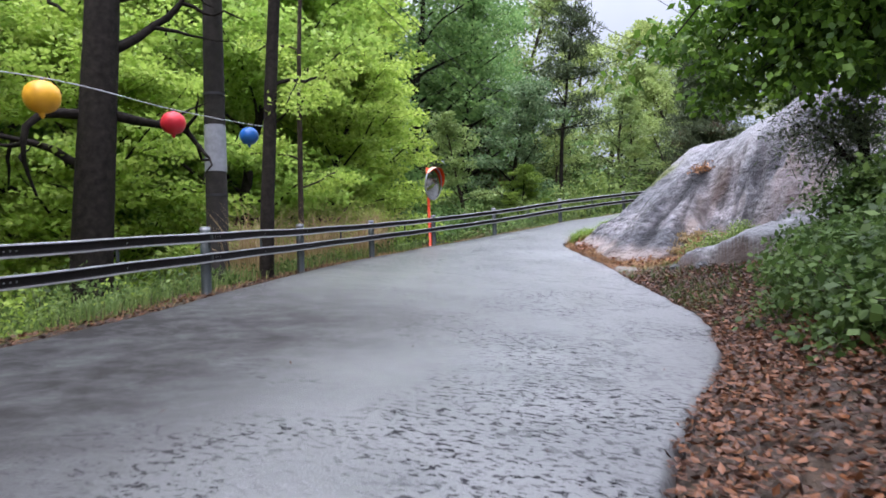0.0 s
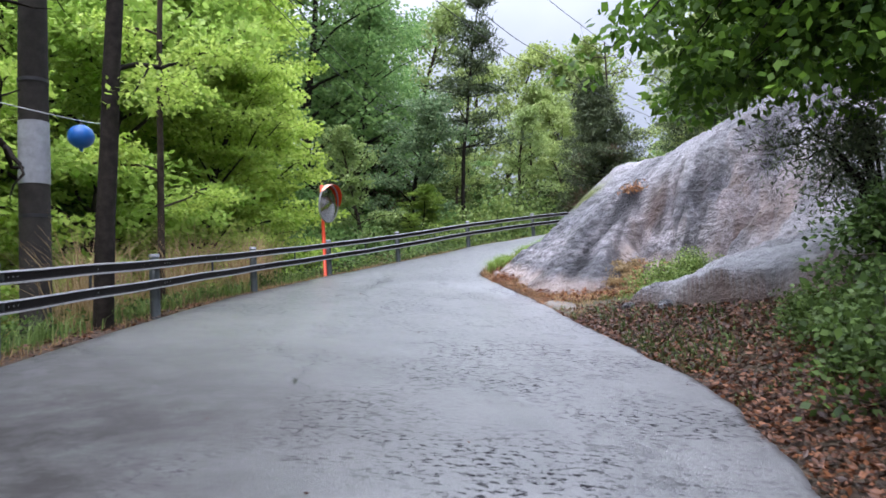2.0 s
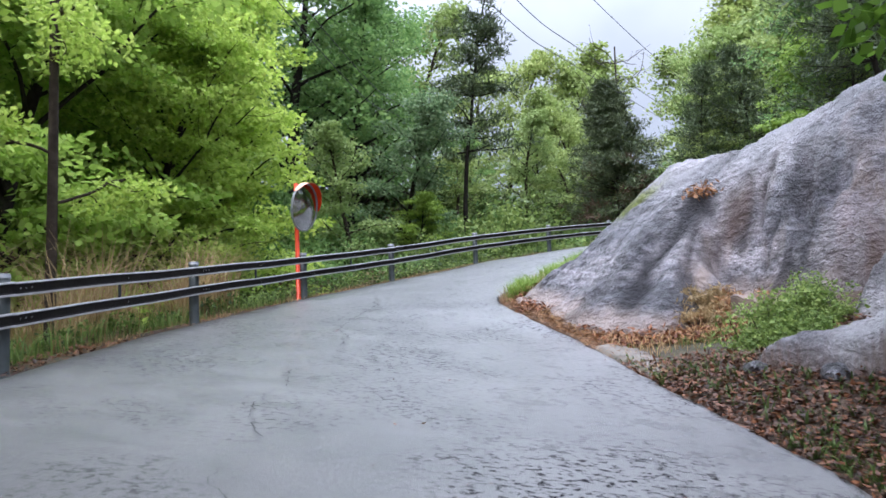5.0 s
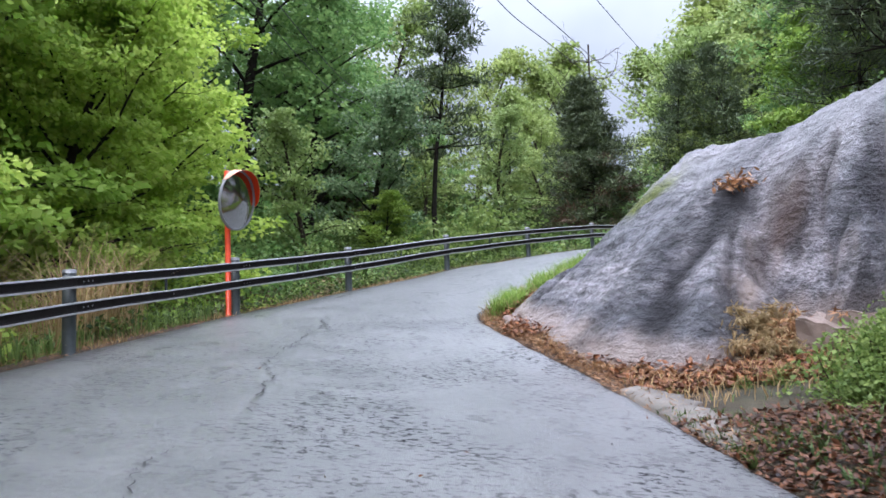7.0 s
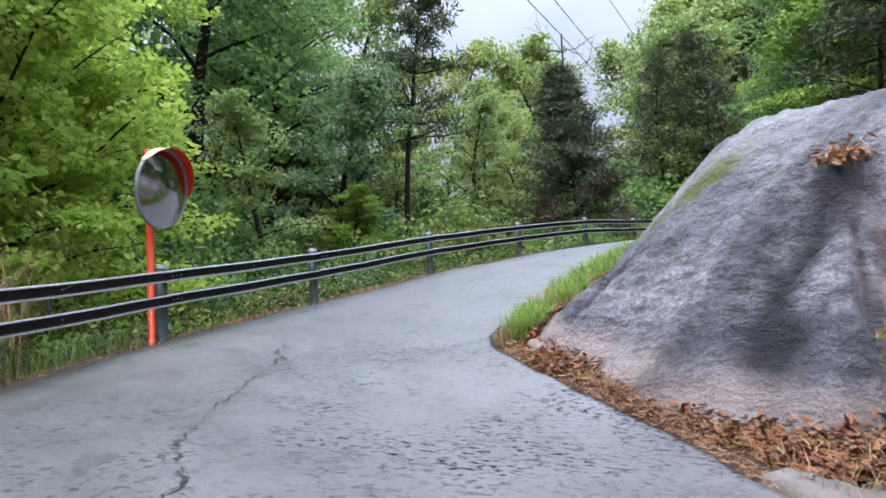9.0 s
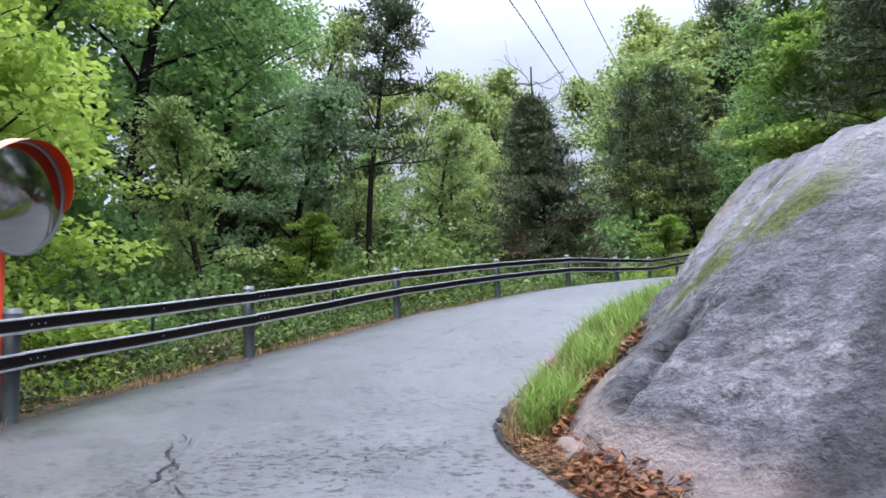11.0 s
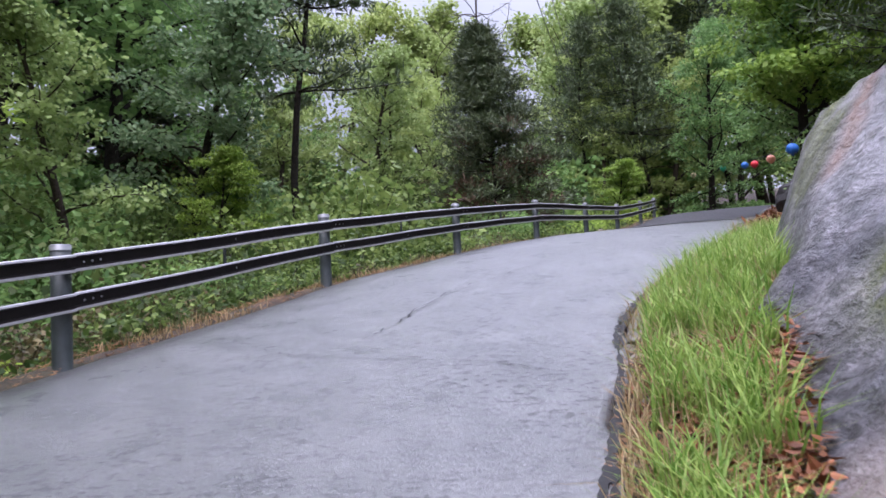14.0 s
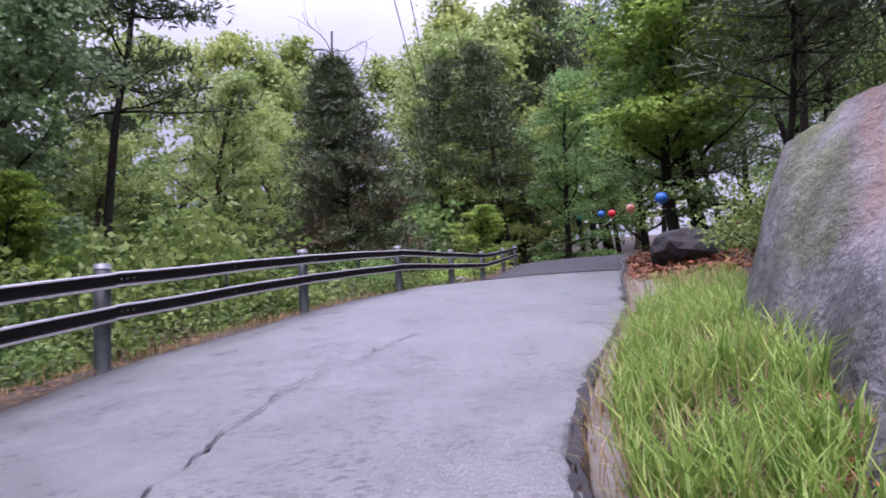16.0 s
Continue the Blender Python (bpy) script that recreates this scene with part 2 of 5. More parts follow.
M_POLE = plain("weathered_pole", (0.026, 0.023, 0.02), 0.75, 0, 0.35, 5, 0.6)
for bark in (M_BARK, M_BARK_GREY, M_POLE):
    bark.node_tree.nodes["Principled BSDF"].inputs["Specular IOR Level"].default_value = 0.1
M_BAND = plain("pale_band", (0.26, 0.27, 0.29), 0.6, 0, 0.25, 7, 0.2)
M_RAIL = plain("dark_brown_rail", (0.012, 0.009, 0.009), 0.6, 0.0, 0.3, 8, 0.1)
M_RAIL.node_tree.nodes["Principled BSDF"].inputs["Specular IOR Level"].default_value = 0.2
M_RAIL_EDGE = plain("worn_rail_edge", (0.5, 0.5, 0.52), 0.35, 0.4, 0.2, 12, 0.1)
M_POST = plain("grey_post_paint", (0.036, 0.046, 0.047), 0.5, 0.1, 0.3, 9, 0.2)
M_CAP = plain("pale_post_cap", (0.18, 0.19, 0.2), 0.45, 0.3, 0.15, 9, 0.1)
M_ORANGE = plain("orange_red_paint", (0.72, 0.07, 0.02), 0.4, 0, 0.12, 6, 0.05)
M_HOOD = leaf_material("orange_hood_plastic", (0.85, 0.09, 0.02), (0.85, 0.09, 0.02), rough=0.35, glow=0.5)
# outer side of the hood: sky reflection put into a paler colour
M_HOOD_OUT = plain("pale_hood_outside", (0.8, 0.45, 0.33), 0.5, 0, 0.1, 6, 0.05)
M_GREYMETAL = plain("mirror_back", (0.3, 0.31, 0.32), 0.5, 0.4, 0.1, 6, 0.05)
M_STONE = plain("pale_stone", (0.2, 0.15, 0.125), 0.7, 0, 0.35, 4, 0.7)
M_DARKSTONE = plain("dark_boulder", (0.022, 0.02, 0.02), 0.8, 0, 0.4, 4, 0.8)
M_CONCRETE = plain("worn_concrete", (0.16, 0.143, 0.125), 0.75, 0, 0.25, 5, 0.5)
M_CRACK = plain("dark_crack", (0.012, 0.012, 0.013), 0.8, 0, 0.2, 20, 0.2)
M_WIRE = plain("black_cable", (0.02, 0.02, 0.022), 0.5, 0, 0.1, 6, 0)
M_WIRE_PALE = plain("pale_cord", (0.45, 0.46, 0.47), 0.6, 0, 0.1, 6, 0)
M_YELLOW = plain("yellow_lantern", (0.85, 0.42, 0.02), 0.4, 0, 0.08, 10, 0.1)
M_RED = plain("red_lantern", (0.62, 0.02, 0.035), 0.4, 0, 0.08, 10, 0.1)
M_BLUE = plain("blue_lantern", (0.015, 0.13, 0.45), 0.4, 0, 0.08, 10, 0.1)
M_GREENL = plain("green_lantern", (0.02, 0.35, 0.2), 0.4, 0, 0.08, 10, 0.1)
M_ORANGEL = plain("salmon_lantern", (0.8, 0.32, 0.22), 0.4, 0, 0.08, 10, 0.1)
M_CREAM = plain("cream_lantern", (0.8, 0.62, 0.42), 0.4, 0, 0.08, 10, 0.1)


def mirror_build(nt, bsdf):
    bsdf.inputs["Base Color"].default_value = (0.38, 0.38, 0.37, 1)
    bsdf.inputs["Metallic"].default_value = 1.0
    n = tex(nt, 9, 4)
    r = ramp(nt, n.outputs["Fac"], [(0.3, grey(0.05)), (0.7, grey(0.14))])
    nt.links.new(r.outputs["Color"], bsdf.inputs["Roughness"])


M_MIRROR = material("convex_mirror_face", mirror_build)


# ---- mesh helpers ----
class Buf:
    """Collects vertices and faces for one mesh."""
    def __init__(self):
        self.v, self.f, self.n = [], [], 0

    def add(self, verts, faces):
        verts = np.asarray(verts, float)
        faces = np.asarray(faces, int)
        self.v.append(verts)
        self.f.append(faces + self.n)
        self.n += len(verts)

    def mesh(self, name, smooth=True):
        me = bpy.data.meshes.new(name)
        v = np.concatenate(self.v)
        loops = np.concatenate([f.ravel() for f in self.f])
        sizes = np.concatenate([np.full(len(f), f.shape[1]) for f in self.f])
        starts = np.concatenate([[0], np.cumsum(sizes)[:-1]])
        me.vertices.add(len(v))
        me.vertices.foreach_set("co", v.ravel().astype(np.float32))
        me.loops.add(len(loops))
        me.loops.foreach_set("vertex_index", loops.astype(np.int32))
        me.polygons.add(len(sizes))
        me.polygons.foreach_set("loop_start", starts.astype(np.int32))
        me.update(calc_edges=True)
        me.validate()
        me.polygons.foreach_set("use_smooth", np.full(len(me.polygons), smooth))
        return me


def put(name, buf, mat, parent=None, smooth=True, label=""):
    me = buf.mesh(name, smooth) if isinstance(buf, Buf) else buf
    if not me.materials:
        me.materials.append(mat)
    ob = new(name, me)
    if parent:
        ob.parent = parent
    if label:
        ob["label"] = label
    return ob


def tube(buf, pts, radii, sides=8, cap=True):
    pts = np.asarray(pts, float)
    n = len(pts)
    radii = np.broadcast_to(np.asarray(radii, float), (n,))
    tan = np.gradient(pts, axis=0)
    tan /= np.linalg.norm(tan, axis=1)[:, None] + 1e-9
    ref = np.array([1.0, 0, 0]) if abs(tan[0][2]) > 0.8 else np.array([0, 0, 1.0])
    u = np.cross(tan, ref)
    u /= np.linalg.norm(u, axis=1)[:, None] + 1e-9
    w = np.cross(tan, u)
    a = np.linspace(0, 2 * np.pi, sides, endpoint=False)
    ring = pts[:, None] + radii[:, None, None] * (u[:, None] * np.cos(a)[None, :, None] + w[:, None] * np.sin(a)[None, :, None])
    i, j = np.meshgrid(np.arange(n - 1), np.arange(sides), indexing="ij")
    k = (j + 1) % sides
    faces = np.stack([i * sides + j, i * sides + k, (i + 1) * sides + k, (i + 1) * sides + j], -1).reshape(-1, 4)
    base = buf.n
    buf.add(ring.reshape(-1, 3), faces)
    if cap:
        for row in (0, n - 1):
            c = len(ring) * 0 + base + row * sides
            mid = buf.n
            buf.v.append(pts[row][None]); buf.n += 1
            buf.f.append(np.array([[c + q, c + (q + 1) % sides, mid] for q in range(sides)]))


def curve(pts, n):
    """A smooth line through the points, n samples."""
    p = np.asarray(pts, float)
    t = np.linspace(0, len(p) - 1, n)
    i = np.clip(t.astype(int), 0, len(p) - 2)
    f = (t - i)[:, None]
    q = np.vstack([2 * p[0] - p[1], p, 2 * p[-1] - p[-2]])
    a, b, c, d = q[i], q[i + 1], q[i + 2], q[i + 3]
    return 0.5 * (2 * b + (c - a) * f + (2 * a - 5 * b + 4 * c - d) * f ** 2 + (3 * b - a - 3 * c + d) * f ** 3)


def fbm(x, y, z=0.0, octaves=4, seed=0.0):
    """Cheap smooth variation from layered sines, as arrays."""
    x, y = np.asarray(x, float), np.asarray(y, float)
    out, amp, f = 0 * x, 1.0, 1.0
    for o in range(octaves):
        a = 1.7 * o + seed
        out = out + amp * np.sin(f * (x * np.cos(a) + y * np.sin(a)) + 2.1 * o + seed + 1.3 * np.sin(f * 0.7 * (y * np.cos(a) - x * np.sin(a)) + seed * 2 + z))
        amp, f = amp * 0.5, f * 2.03
    return out / 1.9


def blades(rng, pts, dirs, normals, length, width, fold=0.22, curl=0.0):
    """One folded four-cornered blade at each point."""
    n = len(pts)
    d = dirs / (np.linalg.norm(dirs, axis=1)[:, None] + 1e-9)
    s = np.cross(d, normals)
    s /= np.linalg.norm(s, axis=1)[:, None] + 1e-9
    up = np.cross(s, d)
    L, W = np.broadcast_to(length, (n,))[:, None], np.broadcast_to(width, (n,))[:, None]
    mid = pts + d * L * 0.45 + up * W * fold
    v = np.stack([pts, mid - s * W * 0.5 - up * W * 2 * fold, pts + d * L - up * L * curl, mid + s * W * 0.5], 1)
    return v.reshape(-1, 3), np.arange(4 * n).reshape(-1, 4)


# ---- plan: the edges of the road, station by station (x, y, z) ----
ROAD_LEFT = [
    (1.2, -10, -1.15), (0.3, -2, -0.3), (-0.35, 3.5, 0.15), (-0.62, 6.2, 0.4), (-1.0, 8.6, 0.65), (-1.4, 11.6, 0.93),
    (-1.6, 13.8, 1.14), (-1.62, 15.9, 1.34), (-1.45, 17.6, 1.52), (-1.08, 19.56, 1.74), (-0.55, 21.3, 1.95), (0.12, 22.9, 2.17),
    (1.1, 24.9, 2.47), (1.94, 26.5, 2.74), (3.05, 28.4, 3.0), (4.25, 30.3, 3.28), (6.7, 33.7, 3.73), (9.05, 37, 4.01),
    (11.2, 40.1, 4.29), (13.95, 44.5, 4.9), (16, 47.8, 5.4), (19.3, 51, 5.85), (25, 54, 6.1), (36, 56, 6.2)]
ROAD_RIGHT = [
    (5.6, -10, -1.6), (5.2, -2, -0.87), (5.15, 2.6, -0.5), (5.66, 5.6, -0.27), (5.72, 8.2, -0.04), (5.3, 10.6, 0.19),
    (4.8, 12.8, 0.45), (4.35, 14.9, 0.68), (4.1, 16.2, 0.83), (3.47, 17.15, 1.13), (2.86, 18.55, 1.46), (3.15, 19.77, 1.67),
    (3.75, 21.2, 1.95), (4.4, 22.7, 2.26), (5.5, 24.3, 2.58), (7.1, 26.3, 2.95), (10.2, 31, 3.6), (13, 35.2, 4.1),
    (15.6, 39, 4.5), (18.3, 43.2, 5.0), (20.4, 46, 5.45), (23, 48.6, 5.85), (26.5, 49.8, 6.05), (36, 51.5, 6.2)]
STATIONS = 420
EDGE_L, EDGE_R = curve(ROAD_LEFT, STATIONS), curve(ROAD_RIGHT, STATIONS)


def road_point(u, v):
    """u: station 0 to 23, v: 0 at the left edge, 1 at the right."""
    i = np.asarray(u) / 23 * (STATIONS - 1)
    k = np.arange(STATIONS)
    l = np.stack([np.interp(i, k, EDGE_L[:, a]) for a in range(3)], -1)
    r = np.stack([np.interp(i, k, EDGE_R[:, a]) for a in range(3)], -1)
    v = np.asarray(v)[..., None]
    p = l * (1 - v) + r * v
    p[..., 2] += 0.05 * np.sin(np.pi * v[..., 0])
    return p


def side_of(px, py, edge):
    """Distance to an edge line, the height there, and whether the point lies to its right."""
    d2 = (px[:, None] - edge[None, :, 0]) ** 2 + (py[:, None] - edge[None, :, 1]) ** 2
    k = np.argmin(d2, 1)
    k1 = np.clip(k, 1, len(edge) - 2)
    t = edge[k1 + 1] - edge[k1 - 1]
    rx, ry = px - edge[k, 0], py - edge[k, 1]
    return np.sqrt(d2[np.arange(len(px)), k]), edge[k, 2], t[:, 0] * ry - t[:, 1] * rx < 0


def smooth(a, b, x):
    t = np.clip((x - a) / (b - a), 0, 1)
    return t * t * (3 - 2 * t)


def bank_slope(y):
    return 0.42 - 0.34 * smooth(12.0, 14.5, y) + 0.16 * smooth(18.5, 21, y) - 0.17 * smooth(23.5, 25.5, y)


def ground(x, y):
    """The height of the open ground."""
    x, y = np.asarray(x, float).ravel(), np.asarray(y, float).ravel()
    out = np.zeros(len(x))
    for a in range(0, len(x), 4000):
        px, py = x[a:a + 4000], y[a:a + 4000]
        dl, zl, right_of_l = side_of(px, py, EDGE_L[::2])
        dr, zr, right_of_r = side_of(px, py, EDGE_R[::2])
        inside = right_of_l & ~right_of_r
        lift = 0.12 * fbm(px * 0.9, py * 0.9, seed=3)
        far = smooth(0.6, 3.0, np.minimum(dl, dr))
        rise = 0.45 - 0.25 * smooth(22, 42, py)
        zleft = zl - 0.03 - 0.9 * smooth(0.3, 3.0, dl) + rise * np.maximum(0, dl - 6.0) * smooth(5, 11, dl)
        zleft = np.where(dl > 45, zl - 0.93 + rise * 39 + 0.1 * (dl - 45), zleft)
        zright = zr - 0.02 + bank_slope(py) * np.minimum(dr, 2.0) + 0.42 * np.maximum(0, dr - 2.0)
        zright = np.where(dr > 40, zr - 0.02 + bank_slope(py) * 2 + 0.42 * 38 + 0.1 * (dr - 40), zright)
        zin = (zl * dr + zr * dl) / (dl + dr + 1e-6) - 0.25 * smooth(0, 0.25, np.minimum(dl, dr))
        z = np.where(inside, zin, np.where(right_of_r, zright, zleft))
        out[a:a + 4000] = z + np.where(inside, 0, lift * far)
    return out


def ground_at(x, y):
    return float(ground([x], [y])[0])


# ---- ground and road ----
def axis(lo, hi, step, reach):
    core = np.arange(lo, hi, step)
    grow, s = [], step
    while (grow[-1] if grow else 0) < reach:
        s *= 1.22
        grow.append((grow[-1] if grow else 0) + s)
    g = np.array(grow)
    return np.concatenate([lo - g[::-1], core, core[-1] + g])


def grid_faces(n, m):
    i, j = np.meshgrid(np.arange(n - 1), np.arange(m - 1), indexing="ij")
    return np.stack([i * m + j, (i + 1) * m + j, (i + 1) * m + j + 1, i * m + j + 1], -1).reshape(-1, 4)


gx, gy = axis(-12, 24, 0.3, 450), axis(-8, 52, 0.3, 450)
GX, GY = np.meshgrid(gx, gy, indexing="ij")
buf = Buf()
buf.add(np.stack([GX.ravel(), GY.ravel(), ground(GX, GY)], -1), grid_faces(len(gx), len(gy)))
tagged(put("ground", buf, M_SOIL), "wooded ground of damp soil and moss", "ground", kind="structure")

U, V = np.meshgrid(np.linspace(0, 23, 700), np.append(np.linspace(0, 0.965, 37), (0.982, 0.992, 1.0)), indexing="ij")
P = road_point(U.ravel(), V.ravel())
ragged = (0.04 + 0.03 * smooth(9.5, 10.5, U.ravel())) * fbm(P[:, 0] * 4, P[:, 1] * 4, seed=7, octaves=5)
ragged = np.maximum(ragged, -0.035)
edge_v = V.ravel()
P[:, 0] += np.where(edge_v > 0.97, ragged, 0)
P[:, 1] += np.where(edge_v > 0.97, -ragged, 0)
P[:, 2] += 0.012 * fbm(P[:, 0] * 1.3, P[:, 1] * 1.3, seed=1) - np.where((edge_v < 0.01) | (edge_v > 0.995), 0.09, 0) + 0.03
buf = Buf()
buf.add(P, grid_faces(700, 40)[:, ::-1])
road_mesh = buf.mesh("road")
# a band of wet silt lies along the low gutter at the left edge
silt_and_shade = (1 - smooth(0.02, 0.11 + 0.05 * fbm(U.ravel() * 3, V.ravel() * 9, seed=2), edge_v)) * smooth(3, 6, U.ravel()) * 0.8
# lower left stretch: dark reflection of the trees put into the colour
silt_and_shade = np.maximum(silt_and_shade, 0.95 * (1 - smooth(0.3, 0.85, edge_v + 0.06 * fbm(U.ravel() * 4, V.ravel() * 9, seed=5))) * (1 - smooth(2.4, 5.6, U.ravel())))
road_mesh.attributes.new("dirt_and_shade", "FLOAT", "POINT").data.foreach_set("value", silt_and_shade.astype(np.float32))
# the lower stretch is coarser and more worn than the upper
wear = (1 - 0.5 * smooth(7.5, 11, U.ravel())) * (0.75 + 0.25 * smooth(0.25, 0.7, edge_v))
road_mesh.attributes.new("worn", "FLOAT", "POINT").data.foreach_set("value", wear.astype(np.float32))
road = tagged(put("road", road_mesh, M_ROAD), "wet grey asphalt road curving uphill", "road", kind="structure")


def crack(u0, v0, u1, v1, width, seed, wander=1.0):
    rng = np.random.default_rng(seed)
    n = 60
    t = np.linspace(0, 1, n)
    wob = np.cumsum(rng.normal(0, 1, (n, 2)), 0)
    wob -= t[:, None] * wob[-1]
    u, v = u0 + (u1 - u0) * t + wob[:, 0] * 0.012, v0 + (v1 - v0) * t + wob[:, 1] * 0.004 * wander
    p = road_point(u, v)
    p[:, 2] += 0.047
    d = np.gradient(p, axis=0)
    s = np.cross(d, [0, 0, 1.0])
    s /= np.linalg.norm(s, axis=1)[:, None]
    w = width * 0.85 * np.maximum(0.12, rng.random(n) * 1.4 - 0.1 + 0.25 * np.sin(t * 25 + seed))[:, None] * np.sin(np.pi * np.clip(t, 0.04, 0.96))[:, None] ** 0.4
    b = Buf()
    b.add(np.stack([p - s * w, p + s * w], 1).reshape(-1, 3), np.array([[2 * i, 2 * i + 1, 2 * i + 3, 2 * i + 2] for i in range(n - 1)]))
    put("crack", b, M_CRACK, road)


crack(9.05, 0.367, 7.2, 0.385, 0.012, 1)
crack(7.2, 0.385, 6.0, 0.45, 0.014, 2)
crack(8.6, 0.39, 9.88, 0.985, 0.010, 3)
crack(9.15, 0.327, 8.4, 0.42, 0.010, 4)
crack(11.8, 0.49, 13.45, 0.533, 0.012, 5)
crack(13.45, 0.533, 14.3, 0.55, 0.010, 6)
crack(11.4, 0.22, 12.1, 0.98, 0.008, 7)
crack(13.15, 0.25, 13.65, 0.8, 0.007, 8)
crack(4.3, 0.42, 3.4, 0.48, 0.008, 9)
crack(5.6, 0.4, 4.5, 0.43, 0.008, 10)
# dark strips along the right edge stand in for the asphalt's dark side
crack(9.7, 0.994, 12.2, 0.994, 0.034, 11, 0.3)
crack(12.2, 0.994, 15.2, 0.994, 0.036, 12, 0.3)
crack(10.2, 0.99, 13.2, 0.99, 0.012, 13, 0.3)
crack(10.0, 0.997, 12.4, 0.997, 0.04, 21, 0.3)
crack(12.2, 0.997, 14.2, 0.997, 0.045, 22, 0.3)
crack(14.0, 0.997, 16.2, 0.997, 0.04, 23, 0.3)
crack(8.75, 0.397, 9.23, 0.623, 0.009, 31)
crack(9.23, 0.623, 9.84, 0.965, 0.010, 32)



# ---- guard rail ----
RAIL_LINE = [(0.95, -8.2), (0.3, -4.1), (-0.2, 0.1), (-0.75, 4.0)]
RAIL_LINE += [(-1.09, 7.85), (-1.53, 11.59), (-1.75, 15.88), (-1.2, 19.56), (0.0, 22.88), (1.84, 26.59), (4.15, 30.33), (6.61, 33.8), (8.97, 37.07), (11.13, 40.18), (13.84, 44.6), (15.9, 47.9)]
POST_Z = [-1.0, -0.55, -0.13, 0.24, 0.6, 0.93, 1.34, 1.74, 2.166, 2.75, 3.29, 3.74, 4.01, 4.29, 4.9, 5.4]


def box_buf(buf, c, sx, sy, sz, bevel=0.006):
    bm = bmesh.new()
    bmesh.ops.create_cube(bm, size=1.0, matrix=Matrix.LocRotScale(c, None, (sx, sy, sz)))
    bmesh.ops.bevel(bm, geom=bm.edges[:], offset=bevel, segments=2, affect="EDGES")
    bmesh.ops.triangulate(bm, faces=bm.faces[:])
    bm.verts.ensure_lookup_table()
    buf.add([v.co[:] for v in bm.verts], [[v.index for v in f.verts] for f in bm.faces])
    bm.free()


def rail_post():
    post = new("guard_rail_post")
    b = Buf()
    tube(b, [(0, 0, -0.6), (0, 0, 0.45), (0, 0, 0.9)], 0.074, 20)
    put("shaft", b, M_POST, post)
    b = Buf()
    tube(b, [(0, 0, 0.895), (0, 0, 0.935), (0, 0, 0.942)], [0.078, 0.078, 0.066], 20)
    put("cap", b, M_CAP, post, label="pale round metal cap")
    for h in (0.79, 0.495):
        b = Buf()
        box_buf(b, (0, -0.075, h), 0.11, 0.05, 0.1)
        put("bracket", b, M_POST, post)
    return tagged(post, "round grey-green steel post standing at the road edge", "guard rail post", "posts of the guard rail")


first_post = None
for (x, y), z in zip(RAIL_LINE, POST_Z):
    k = RAIL_LINE.index((x, y))
    a, b = RAIL_LINE[max(k - 1, 0)], RAIL_LINE[min(k + 1, len(RAIL_LINE) - 1)]
    turn = math.degrees(math.atan2(b[1] - a[1], b[0] - a[0]))
    m = pose(x, y, z, 0, 0, turn)
    if first_post is None:
        first_post = rail_post()
        first_post.matrix_basis = m
    else:
        copy_thing(first_post, m)

PROFILE = [(-0.01, -0.062), (0.03, -0.07), (0.04, -0.064), (0.042, -0.046), (-0.012, -0.03), (-0.012, 0.034), (0.042, 0.05), (0.04, 0.064), (0.03, 0.07), (-0.01, 0.066)]
rail_group = "rails of the guard rail"


def rail_beam(i, h):
    """One beam from post to post; it stands out towards the road."""
    (x0, y0), (x1, y1) = RAIL_LINE[i], RAIL_LINE[i + 1]
    beam = new("guard_rail_beam")
    a, b = np.array([x0, y0, POST_Z[i] + h]), np.array([x1, y1, POST_Z[i + 1] + h])
    d = (b - a) / np.linalg.norm(b - a)
    side = np.cross(d, [0, 0, 1.0])
    side /= np.linalg.norm(side)
    off = side * 0.1
    n = 14
    line = a + np.linspace(0, 1, n)[:, None] * (b - a) + off
    line[:, 2] += 0.004 * np.sin(np.linspace(0, 9, n) + i)
    prof = np.array(PROFILE)
    k = len(prof)

    def strip(rows, name, mat, push=0.0):
        bb = Buf()
        pr = prof[rows]
        ring = line[:, None] + side * (pr[:, 0] + push)[None, :, None] + np.array([0, 0, 1.0]) * pr[:, 1][None, :, None]
        m_ = len(pr)
        bb.add(ring.reshape(-1, 3), grid_faces(n, m_))
        return put(name, bb, mat, beam, smooth=False)
    strip([0, 1, 2, 3], "lower_lip", M_RAIL_EDGE)
    strip([3, 4, 5, 6], "web", M_RAIL)
    strip([6, 7, 8, 9], "upper_lip", M_RAIL_EDGE)
    back = Buf()
    ring = line[:, None] + np.array([0, 0, 1.0]) * np.array([0.052, -0.052])[None, :, None]
    back.add(ring.reshape(-1, 3), grid_faces(n, 2))
    put("back", back, M_RAIL, beam, smooth=False)
    if h > 0.6:
        bb = Buf()
        c = a + (b - a) * 0.46 + off * 0.8
        box_buf(bb, (c[0], c[1], c[2] - 0.147), 0.03, 0.03, 0.3, 0.004)
        put("spacer", bb, M_POST, beam, label="thin upright steel spacer")
    for t in (0.03, 0.05, 0.07, 0.5):
        bb = Buf()
        c = a + (b - a) * t + off - side * 0.006
        tube(bb, [c - side * 0.006, c + side * 0.004, c + side * 0.008], [0.012, 0.012, 0.006], 8)
        put("bolt", bb, M_RAIL_EDGE, beam)
    return tagged(beam, "dark brown steel guard rail beam with pale worn edges", "guard rail", rail_group)


for i in range(len(RAIL_LINE) - 1):
    for h in (0.79, 0.495):
        rail_beam(i, h)


# ---- the granite outcrop ----
def soft_min(*hs, k=7.0):
    return -np.log(sum(np.exp(np.clip(-k * h, -300, 300)) for h in hs)) / k


def soft_max(*hs, k=7.0):
    return -soft_min(*[-h for h in hs], k=k)


